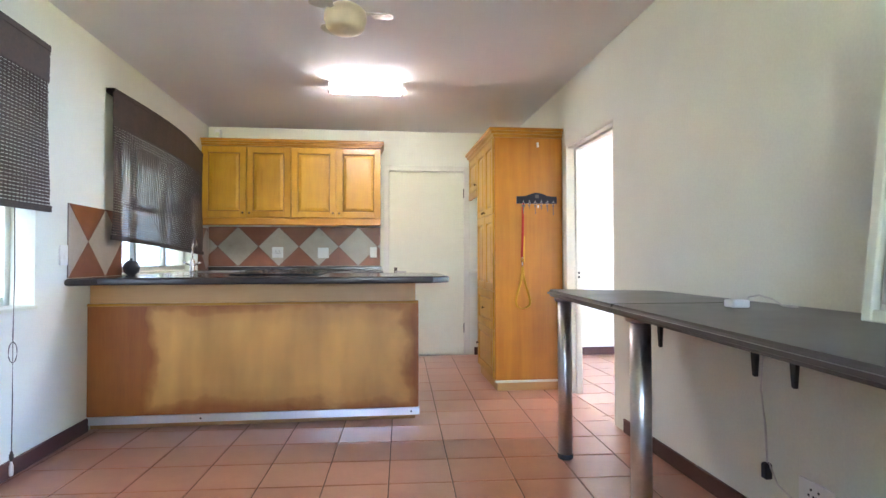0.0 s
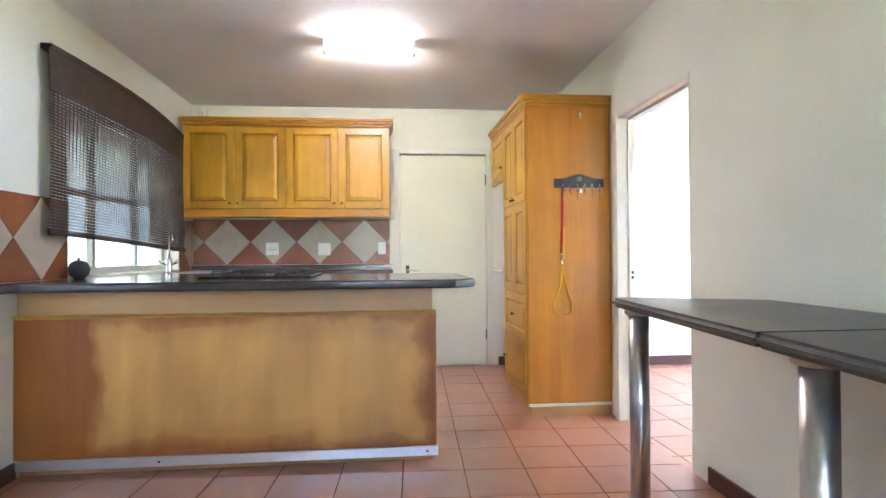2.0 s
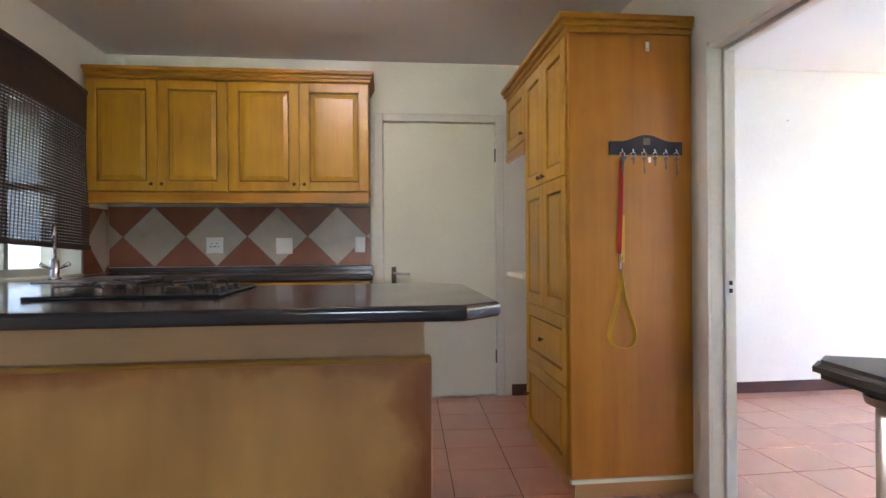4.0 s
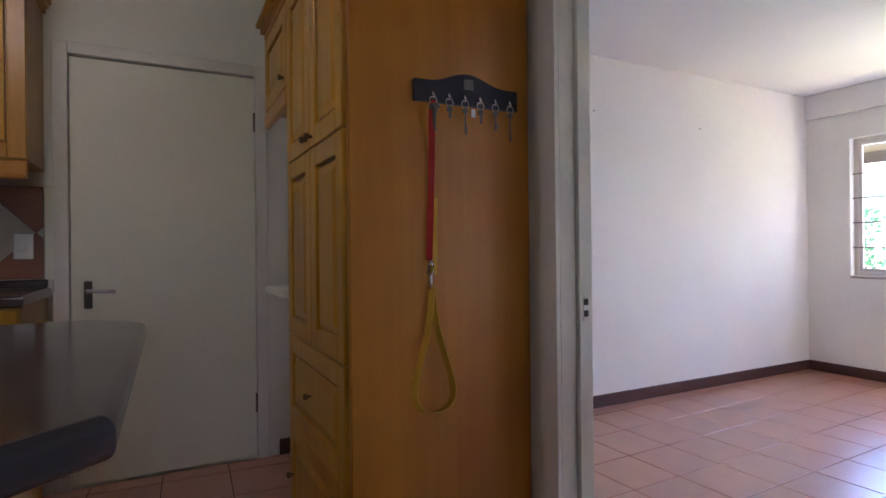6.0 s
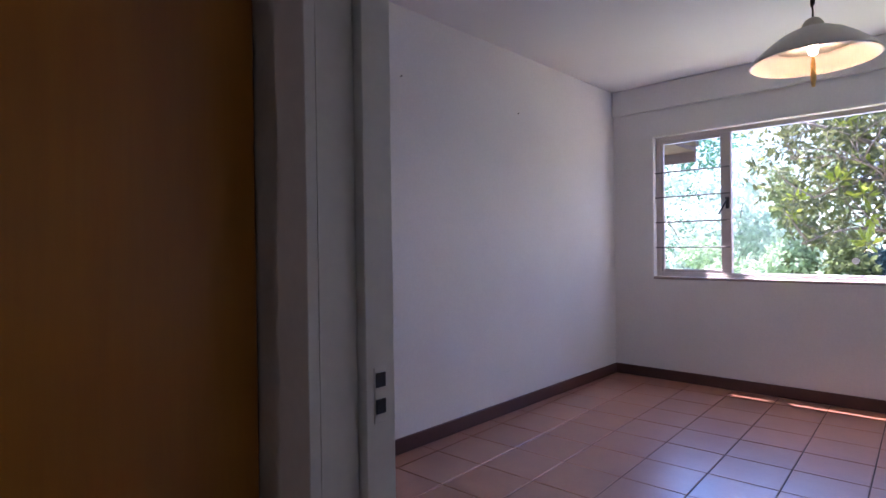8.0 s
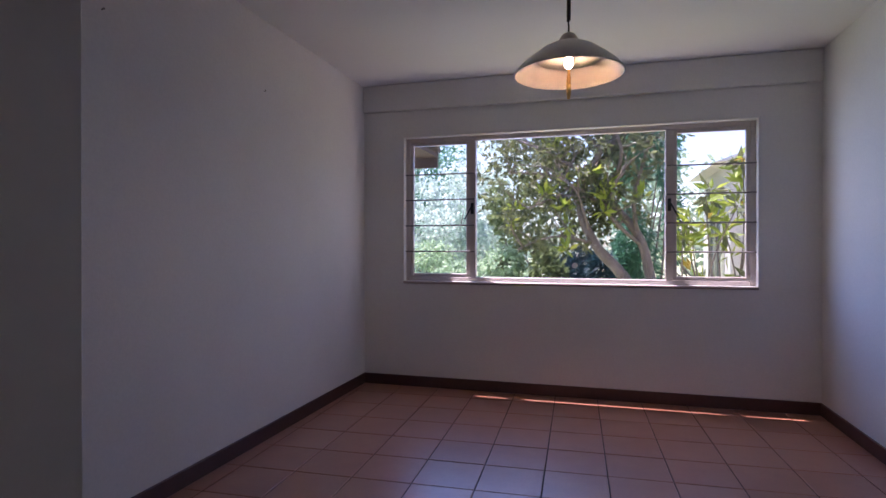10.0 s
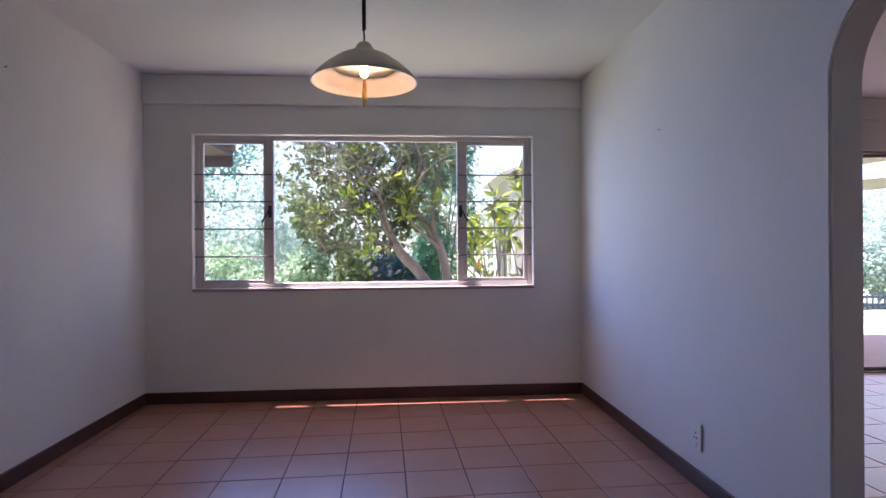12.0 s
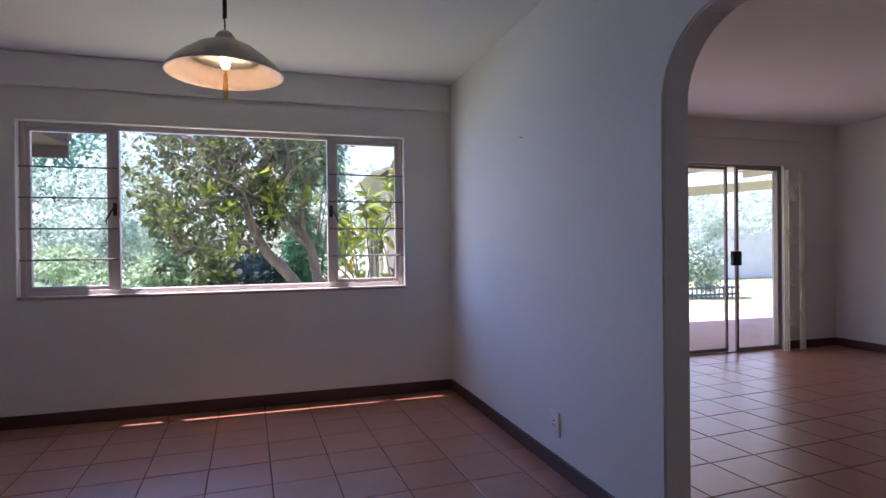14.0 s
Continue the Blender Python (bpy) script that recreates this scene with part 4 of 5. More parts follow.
def ceiling_fan():
    f = thing("ceiling_fan", 0.335, 3.60, KC, "white three-bladed ceiling fan at rest", "fan")
    part("canopy", lathe([(0.0, -0.055), (0.025, -0.055), (0.055, -0.02), (0.06, -0.001), (0.0, -0.0008)], 24), WHITE_PLASTIC, f, smooth=True)
    part("rod", rod(bmesh.new(), (0, 0, -0.19), (0, 0, -0.05), 0.012, 12), WHITE_PLASTIC, f)
    part("motor", lathe([(0.0, -0.180), (0.035, -0.182), (0.075, -0.195), (0.100, -0.220), (0.104, -0.255), (0.094, -0.278), (0.092, -0.292), (0.078, -0.308), (0.045, -0.320), (0.0, -0.325)], 32), LAMP_WHITE, f, smooth=True)
    for k in range(3):
        a = radians(-4 + 120 * k)
        pts = [(0.13, -0.03), (0.17, -0.048), (0.195, -0.054), (0.215, -0.048), (0.228, -0.03), (0.232, 0.0), (0.228, 0.03), (0.215, 0.048), (0.195, 0.054), (0.17, 0.048), (0.13, 0.03)]
        bm = prism(pts, -0.004, 0.004, "Z", bevel=0.0015)
        b = part("blade", bm, FRAME_PAINT, f)
        b.matrix_basis = pose(0, 0, -0.235) @ pose(0, 0, 0, 0, 0, math.degrees(a)) @ pose(0, 0, 0, 11, 0, 0)
        arm = part("blade_arm", boxes((0.09, 0.17, -0.014, 0.014, -0.005, 0.005), bevel=0.002), FRAME_PAINT, f)
        arm.matrix_basis = b.matrix_basis @ pose(0, 0, 0.010)


ceiling_fan()


# ---- kitchen: windows and reed blinds ----
def kitchen_window(name, hole, label, mullions, transom):
    ya, yb, za, zb = hole
    x = KL - 0.16
    w = structure(name, boxes((x, x + 0.04, ya, ya + 0.045, za, zb), (x, x + 0.04, yb - 0.045, yb, za, zb), (x, x + 0.04, ya + 0.045, yb - 0.045, za, za + 0.045), (x, x + 0.04, ya + 0.045, yb - 0.045, zb - 0.045, zb), bevel=0.004), FRAME_PAINT, label, "window")
    cuts = [ya + 0.045] + list(mullions) + [yb - 0.045]
    for m in mullions:
        part("mullion", boxes((x, x + 0.04, m - 0.02, m + 0.02, za + 0.045, zb - 0.045), bevel=0.003), FRAME_PAINT, w)
    for p, q in zip(cuts, cuts[1:]):
        g = part("pane", boxes((x + 0.017, x + 0.022, p + 0.021, q - 0.021, za + 0.046, zb - 0.046)), GLASS, w)
        g.visible_shadow = False
        if transom:
            part("glazing_bar", boxes((x + 0.008, x + 0.032, p + 0.021, q - 0.021, transom - 0.02, transom + 0.02)), FRAME_PAINT, w)
    part("sill", boxes((KL - 0.13, KL + 0.012, ya - 0.01, yb + 0.01, za - 0.02, za - 0.0005), bevel=0.004), WHITE_PAINT, w)
    return w


kitchen_window("window_1", TABLEWIN, "white steel kitchen window behind a reed blind", (3.52,), 1.55)
kitchen_window("window_2", SINKWIN, "white steel window over the sink", (5.54, 6.15), 1.48)


def reed_blind(ya, yb, ztop, zbot, drop, out, label, solid):
    """A blind of split reeds: close weave at the head, open weave below, rolled foot; drop: sag of its far end."""
    t = thing("reed_blind", KL, (ya + yb) / 2, zbot, label, "blind", "reed blinds")
    yc = (ya + yb) / 2
    rng = random.Random(int(ya * 100))
    nseg = 10

    def line(bm, z, hgt, depth, xoff, ends=0.0, to_wall=False):
        pts = []
        e0, e1 = rng.uniform(-ends, ends), rng.uniform(-ends, ends)
        prev = None
        for i in range(nseg + 1):
            s = i / nseg
            y = (ya + e0) + (yb - ya + e1 - e0) * s - yc
            hang = max(0.0, (ztop - z) / (ztop - zbot))
            x = xoff + out * math.sin(math.pi * s) * (1 - 0.6 * hang) + 0.012 * math.sin(7 * s + z * 5) * hang
            zz = z - zbot - drop * s
            ring = [bm.verts.new((x + dx, y, zz + dz)) for dx, dz in ((0.002 - x if to_wall else 0, -hgt / 2), (depth, -hgt / 2), (depth, hgt / 2), (0.002 - x if to_wall else 0, hgt / 2))]
            if prev:
                for k in range(4):
                    bm.faces.new((prev[k], prev[(k + 1) % 4], ring[(k + 1) % 4], ring[k]))
            prev = ring

    bm = bmesh.new()
    pitch = 0.0175
    z = zbot + 0.03
    while z < ztop - solid:
        line(bm, z, pitch * rng.uniform(0.79, 0.86), 0.0022, 0.045, 0.004)
        z += pitch
    part("weave", bm, REED, t)["kind"] = "stuff"
    bm = bmesh.new()
    z = ztop - solid
    while z < ztop:
        line(bm, z, 0.0112, 0.004, 0.048, 0.003)
        z += 0.0112
    part("valance", bm, REED, t)
    bm = bmesh.new()
    line(bm, ztop + 0.005, 0.030, 0.035, 0.022, to_wall=True)
    part("head_rail", bm, REED, t)
    bm = bmesh.new()
    for k in range(3):
        line(bm, zbot + 0.008 + 0.010 * k, 0.0125, 0.018, 0.040, 0.003)
    part("foot_roll", bm, REED, t)
    bm = bmesh.new()
    n = max(4, int((yb - ya) / 0.030))
    for i in range(1, n):
        s = i / n
        y = ya + (yb - ya) * s - yc
        rod(bm, (0.0485 + out * math.sin(math.pi * s) * 0.4, y, 0.02 - drop * s), (0.0495 + out * math.sin(math.pi * s), y, ztop - solid - zbot - drop * s), 0.0026, 5)
    part("stitching", bm, CORD, t)
    return t


reed_blind(4.775, 6.65, 2.185, 1.195, 0.085, 0.075, "dark brown woven reed blind over the sink window", 0.22)
reed_blind(2.85, 4.06, 2.185, 1.315, 0.0, 0.02, "dark brown woven reed blind half lowered by the table", 0.17)

pc = thing("blind_cord", KL + 0.055, 3.78, 0.10, "dark pull cord hanging from the reed blind", "cord")
part("cord", tube([(0, 0, 1.25), (0.002, 0.004, 0.9), (0.0, 0.0, 0.6), (0.004, -0.004, 0.3), (0, 0, 0.02)], 0.0028, 6), CORD, pc)
part("knot", lathe([(0, 0.0), (0.009, 0.012), (0.010, 0.03), (0.004, 0.05), (0, 0.052)], 12), CORD, pc, smooth=True)
part("loop", tube([(0.012 * math.sin(a), 0.012 * math.sin(a), 0.52 + 0.05 * math.cos(a)) for a in [j * math.pi / 8 for j in range(17)]], 0.002, 6), CORD, pc)
part("tassel", lathe([(0, -0.07), (0.009, -0.065), (0.010, -0.02), (0.004, 0.0)], 12), WHITE_PLASTIC, pc)

# ---- dining room ----


def dining_window():
    ya, yb, za, zb = WIN
    x = DX1 + 0.045
    m1, m2 = 5.93, 4.476
    w = structure("window_3", boxes((x, x + 0.045, ya, ya + 0.035, za, zb), (x, x + 0.045, yb - 0.035, yb, za, zb), (x, x + 0.045, ya + 0.035, yb - 0.035, za, za + 0.035), (x, x + 0.045, ya + 0.035, yb - 0.035, zb - 0.035, zb), bevel=0.004), WINDOW_PAINT, "wide pinkish-grey painted steel window with two casements", "window")
    for m in (m1, m2):
        part("mullion", boxes((x - 0.002, x + 0.047, m - 0.026, m + 0.026, za + 0.035, zb - 0.035), bevel=0.003), WINDOW_PAINT, w)
    for p, q, casement in ((ya + 0.035, m2 - 0.026, True), (m2 + 0.026, m1 - 0.026, False), (m1 + 0.026, yb - 0.035, True)):
        b = 0.026 if casement else 0.010
        lo, hi = za + 0.035, zb - 0.035
        if casement:
            s = part("sash", boxes((x + 0.006, x + 0.036, p, p + b, lo, hi), (x + 0.006, x + 0.036, q - b, q, lo, hi), (x + 0.006, x + 0.036, p + b, q - b, lo, lo + b), (x + 0.006, x + 0.036, p + b, q - b, hi - b, hi), bevel=0.003), WINDOW_PAINT, w)
            for z in (1.71, 1.505, 1.298, 1.09):
                part("burglar_bar", rod(bmesh.new(), (x - 0.012, p - 0.045, z), (x - 0.012, q + 0.045, z), 0.006, 8), BAR_BACKLIT, w)
        g = part("pane", boxes((x + 0.020, x + 0.025, p + b, q - b, lo + b * casement, hi - b * casement)), GLASS, w)
        g.visible_shadow = False
    for m, s in ((m1, 1), (m2, -1)):
        l = boxes((x - 0.016, x - 0.002, m - 0.012, m + 0.012, 1.385, 1.475), bevel=0.003)
        rod(l, (x - 0.018, m, 1.455), (x - 0.034, m + s * 0.055, 1.345), 0.006, 8)
        part("latch", l, BLACKMATT, w, "black casement latch")
    part("window_sill", boxes((DX1 - 0.012, x, ya - 0.008, yb + 0.008, za - 0.022, za - 0.0005), bevel=0.005), SILL_PAINT, w)
    rv = boxes((DX1 - 0.010, DX1 - 0.0005, ya - 0.016, ya, za - 0.02, zb + 0.016), (DX1 - 0.010, DX1 - 0.0005, yb, yb + 0.016, za - 0.02, zb + 0.016), (DX1 - 0.010, DX1 - 0.0005, ya, yb, zb, zb + 0.016), bevel=0.003)
    part("reveal_bead", rv, DINING_PAINT, w)
    sticker = rod(bmesh.new(), (x + 0.0185, 5.14, 0.985), (x + 0.0198, 5.14, 0.985), 0.022, 20)
    part("sticker", sticker, WHITE_PLASTIC, w, "round white sticker on the pane")


dining_window()


def pendant():
    p = thing("pendant_lamp", 4.68, 5.105, 1.955, "lit cream enamel pendant lamp with a coiled cord and brass pull", "lamp")
    prof = [(0.258, 0.000), (0.262, 0.003), (0.259, 0.008), (0.235, 0.038), (0.190, 0.078), (0.130, 0.122), (0.085, 0.144), (0.055, 0.154)]
    inner = [(r - 0.004, z - 0.004) for r, z in prof[2:]][::-1]
    part("shade", lathe(inner + [(0.254, 0.0)] + prof, 48), LAMP_WHITE, p, "cream enamel dome shade", smooth=True)
    part("reflector", lathe([(0.040, 0.132), (0.100, 0.102), (0.150, 0.074), (0.152, 0.077), (0.100, 0.107), (0.040, 0.136)], 40), LAMP_WHITE, p, smooth=True)
    part("cap", lathe([(0.0, 0.204), (0.012, 0.204), (0.030, 0.194), (0.044, 0.174), (0.046, 0.156), (0.060, 0.150), (0.0, 0.148)], 28), LAMP_WHITE, p, smooth=True)
    part("bulb", lathe([(0.0, 0.030), (0.014, 0.034), (0.021, 0.052), (0.020, 0.072), (0.012, 0.098), (0.011, 0.118), (0.0, 0.120)], 20), BULB_GLOW, p, "glowing bulb", smooth=True)
    part("pull_handle", lathe([(0.0, -0.118), (0.007, -0.116), (0.012, -0.080), (0.010, -0.01), (0.006, 0.02), (0.005, 0.032), (0.0, 0.032)], 16), BRASS, p, "brass pull handle", smooth=True)
    top = DC - 1.955
    pts = [(0, 0, 0.200), (0.002, 0, 0.24), (0, 0.002, 0.26)]
    n = 26 * 10
    z0, z1 = 0.26, top - 0.05
    for i in range(n + 1):
        a = 2 * math.pi * i / 10
        pts.append((0.0065 * math.cos(a), 0.0065 * math.sin(a), z0 + (z1 - z0) * i / n))
    part("coiled_cord", tube(pts, 0.0042, 6), DARKMETAL, p, "dark coiled cord", smooth=True)
    part("ceiling_rose", lathe([(0.0, top - 0.055), (0.018, top - 0.052), (0.045, top - 0.02), (0.05, top - 0.0008), (0.0, top - 0.0008)], 24), LAMP_WHITE, p, smooth=True)


pendant()


# ---- living room: sliding door and folding gate ----
def sliding_door():
    ya, yb, za, zb = SLIDE
    x = LX1 + 0.03
    d = structure("door_2", boxes((x, x + 0.09, ya, ya + 0.018, 0.012, zb), (x, x + 0.09, yb - 0.04, yb, 0.012, zb), (x, x + 0.09, ya + 0.018, yb - 0.04, zb - 0.025, zb), (x, x + 0.09, ya, yb, -0.002, 0.012), bevel=0.003), GREY_ALU, "grey aluminium sliding glass door to the patio", "door")
    for p, q, dx in ((-0.376, 0.215, 0.010), (0.29, 1.07, 0.048), (1.03, 1.885, 0.010)):
        s = part("sliding_panel", boxes((x + dx, x + dx + 0.03, p, p + 0.026, 0.013, zb - 0.026), (x + dx, x + dx + 0.03, q - 0.032, q, 0.013, zb - 0.026), (x + dx, x + dx + 0.03, p + 0.026, q - 0.032, 0.013, 0.045), (x + dx, x + dx + 0.03, p + 0.026, q - 0.032, zb - 0.05, zb - 0.026), bevel=0.003), GREY_ALU, d)
        g = part("pane", boxes((x + dx + 0.012, x + dx + 0.017, p + 0.026, q - 0.032, 0.045, zb - 0.05)), GLASS, s)
        g.visible_shadow = False
    part("lock", boxes((x - 0.035, x + 0.009, 0.185, 0.30, 0.92, 1.07), bevel=0.006), BLACKMATT, d, "black sliding door lock")
    g = thing("folding_gate", LX1 - 0.09, -0.29, 0.0, "pale steel folding security gate pushed aside at the door", "gate")
    ys = [0.0, -0.032, -0.064, -0.225, -0.255, -0.286]
    for i, yy in enumerate(ys):
        part("upright", boxes((-0.009, 0.009, yy - 0.003, yy + 0.003, 0.0, 1.93), bevel=0.001), WHITE_PAINT, g)
    for k in range(4):
        zc = 0.34 + k * 0.45
        for s in (-1, 1):
            bm = bmesh.new()
            for o in (-0.07, 0.0, 0.07):
                for a in range(5):
                    y0 = -0.057 * a
                    rod(bm, (0.012 * s, y0, zc + o - 0.032 * s), (0.012 * s, y0 - 0.057, zc + o + 0.032 * s), 0.005, 6)
            part("lattice", bm, WHITE_PAINT, g)


sliding_door()


# ---- small marks on the walls ----
for nx, ny, nz, turn in ((4.84, DY0, 1.772, 180), (4.755, DY1, 2.03, 0), (3.67, DY1, 2.055, 0)):
    nl = thing("nail", nx, ny, nz, "small dark nail stuck in the plastered wall", "nail", turn=turn)
    part("shank", rod(bmesh.new(), (0, -0.012, 0.003), (0, -0.0005, 0), 0.0018, 8), DARKMETAL, nl)
    part("nail_head", rod(bmesh.new(), (0, -0.0135, 0.0034), (0, -0.012, 0.003), 0.0045, 10), DARKMETAL, nl)

# ---- outside ----
GRASS = surface("lawn", (0.36, 0.38, 0.20), 0.9, vary=0.35, grain=60, stain=1.5, relief=0.5, depth=0.02, spread=False)
PAVING = surface("patio_paving", (0.62, 0.43, 0.39), 0.7, vary=0.12, grain=40, spread=False)
# dark blue-grey stands in for shade outside the kitchen windows
DIM_BACKDROP = surface("dimmed_backdrop_grey", (0.15, 0.175, 0.23), 0.85, vary=0.15, stain=1.2, spread=False)
ROOF = surface("roof_tile_brown", (0.075, 0.05, 0.045), 0.7, vary=0.2)
BARK = surface("grey_bark", (0.23, 0.19, 0.16), 0.85, vary=0.3, grain=30, stain=6, relief=0.6, depth=0.01)
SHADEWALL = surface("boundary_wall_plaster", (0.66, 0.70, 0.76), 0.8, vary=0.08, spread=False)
POLE = surface("blue_grey_fence", (0.15, 0.21, 0.29), 0.6)


def leaf_mat(name, deep, mid, pale, through=0.35):
    m, t, b = nodes_of(name)
    geo = t.nodes.new("ShaderNodeNewGeometry")
    c = ramp(t, geo.outputs["Random Per Island"], [(0.0, deep), (0.45, mid), (0.8, mid), (1.0, pale)])
    t.links.new(c, b.inputs["Base Color"])
    b.inputs["Roughness"].default_value = 0.42
    tr = t.nodes.new("ShaderNodeBsdfTranslucent")
    t.links.new(mix(t, 0.4, c, pale), tr.inputs["Color"])
    mx = t.nodes.new("ShaderNodeMixShader")
    mx.inputs[0].default_value = through
    t.links.new(b.outputs[0], mx.inputs[1])
    t.links.new(tr.outputs[0], mx.inputs[2])
    t.links.new(mx.outputs[0], t.nodes["Material Output"].inputs["Surface"])
    return m


LEAF = leaf_mat("broad_leaf", (0.045, 0.06, 0.028), (0.105, 0.13, 0.055), (0.30, 0.33, 0.12), 0.38)
LEAF_YELLOW = leaf_mat("young_leaf", (0.18, 0.28, 0.03), (0.30, 0.42, 0.05), (0.55, 0.58, 0.10), 0.5)
LEAF_OCHRE = leaf_mat("yellowing_leaf", (0.35, 0.24, 0.03), (0.55, 0.38, 0.05), (0.70, 0.55, 0.12), 0.5)
LEAF_OLIVE = leaf_mat("olive_leaf", (0.09, 0.12, 0.05), (0.17, 0.23, 0.09), (0.34, 0.42, 0.18), 0.45)
# bush green lightened: the glare of overexposed sun is in the colour
LEAF_GLARE = leaf_mat("glare_paled_bush_leaf", (0.14, 0.26, 0.14), (0.34, 0.50, 0.30), (0.66, 0.78, 0.52), 0.5)
# bluish-white haze of the bright distance put into the leaf colour
LEAF_HAZED = leaf_mat("haze_paled_tree_leaf", (0.18, 0.32, 0.25), (0.48, 0.63, 0.53), (0.85, 0.90, 0.84), 0.5)
LEAF_BLUE = leaf_mat("blue_green_needle", (0.006, 0.03, 0.045), (0.014, 0.055, 0.075), (0.05, 0.13, 0.15), 0.2)
LEAF_TEAL = leaf_mat("teal_conifer_leaf", (0.03, 0.10, 0.06), (0.06, 0.21, 0.12), (0.14, 0.36, 0.20), 0.4)
# paler than the leaf itself, haze and backlit glitter painted in
LEAF_HAZE_PALE = leaf_mat("haze_paled_leaf", (0.15, 0.25, 0.14), (0.32, 0.44, 0.27), (0.60, 0.68, 0.52), 0.5)

structure("ground", boxes((-400, 400, -400, 400, -0.35, -0.16)), GRASS, "sunlit lawn reaching to the horizon", "ground")
structure("patio", boxes((6.72, 9.6, -4.0, 3.4, -0.155, -0.03), bevel=0.01), PAVING, "pinkish paved patio outside the sliding door", "paving")
# added unseen paving, keeps yellowish lawn light from the kitchen windows
structure("passage_paving", boxes((-4.1, KL - 0.245, -6, 14, -0.155, -0.12), bevel=0.01), OUTWALL, "added pale paving beside the kitchen, in place of lawn", "paving")
structure("footing", boxes((KL - 0.24, LX1 + 0.15, KB - 0.2, KF + 0.2, -0.34, -0.101)), OUTWALL, "plastered footing under the house floors", "footing")


def leaves(name, clumps, count, size, mat, parent, seed, droop=0.3, slim=0.32):
    """Many small folded leaves, gathered in clumps of (x, y, z, radius x, y, z)."""
    r = np.random.RandomState(seed)
    wts = np.array([c[3] * c[4] * c[5] for c in clumps]) ** 0.66
    pick = r.choice(len(clumps), count, p=wts / wts.sum())
    cl = np.array(clumps)[pick]
    d = r.normal(size=(count, 3))
    d /= np.linalg.norm(d, axis=1)[:, None]
    rad = r.uniform(0.25, 1.0, count) ** 0.45
    rad *= 1 + 0.16 * np.sin(d[:, 0] * 5 + pick) * np.cos(d[:, 2] * 6 + pick)
    pos = cl[:, :3] + d * rad[:, None] * cl[:, 3:6]
    ax = d * 0.7 + r.normal(size=(count, 3)) * 0.6
    ax[:, 2] -= droop
    ax /= np.linalg.norm(ax, axis=1)[:, None]
    side = np.cross(ax, r.normal(size=(count, 3)))
    side /= np.linalg.norm(side, axis=1)[:, None]
    nor = np.cross(ax, side)
    L = (size * r.uniform(0.6, 1.3, count))[:, None]
    W = L * slim
    v = np.stack([pos, pos + ax * L * 0.45 + side * W + nor * W * 0.3, pos + ax * L, pos + ax * L * 0.45 - side * W + nor * W * 0.3], 1).reshape(-1, 3)
    base = np.arange(count) * 4
    f = np.concatenate([np.stack([base, base + 1, base + 2], 1), np.stack([base, base + 2, base + 3], 1)])
    me = bpy.data.meshes.new(name)
    me.from_pydata(v.tolist(), [], f.tolist())
    me.materials.append(mat)
    ob = new(name, me)
    ob.parent = parent
    ob["kind"] = "stuff"
    return ob


def limb(bm, a, b, r0, r1, seed, bend=0.12, n=7):
    rng = random.Random(seed)
    a, b = Vector(a), Vector(b)
    off = Vector((rng.uniform(-1, 1), rng.uniform(-1, 1), rng.uniform(-0.4, 0.4))) * bend * (b - a).length
    pts = [a.lerp(b, i / n) + off * math.sin(math.pi * i / n) for i in range(n + 1)]
    tube(pts, [r0 + (r1 - r0) * i / n for i in range(n + 1)], 8, bm)
    return pts


def bent_limb(bm, nodes, r0, r1, per=5):
    """A limb that bends smoothly through a few nodes; returns its points."""
    v = [Vector(p) for p in nodes]
    pts = []
    for i in range(len(v) - 1):
        a, b, c, d = v[max(i - 1, 0)], v[i], v[i + 1], v[min(i + 2, len(v) - 1)]
        for k in range(per):
            f = k / per
            pts.append(0.5 * (2 * b + (c - a) * f + (2 * a - 5 * b + 4 * c - d) * f * f + (3 * b - 3 * c + d - a) * f ** 3))
    pts.append(v[-1])
    n = len(pts) - 1
    tube(pts, [r0 + (r1 - r0) * i / n for i in range(n + 1)], 8, bm)
    return pts


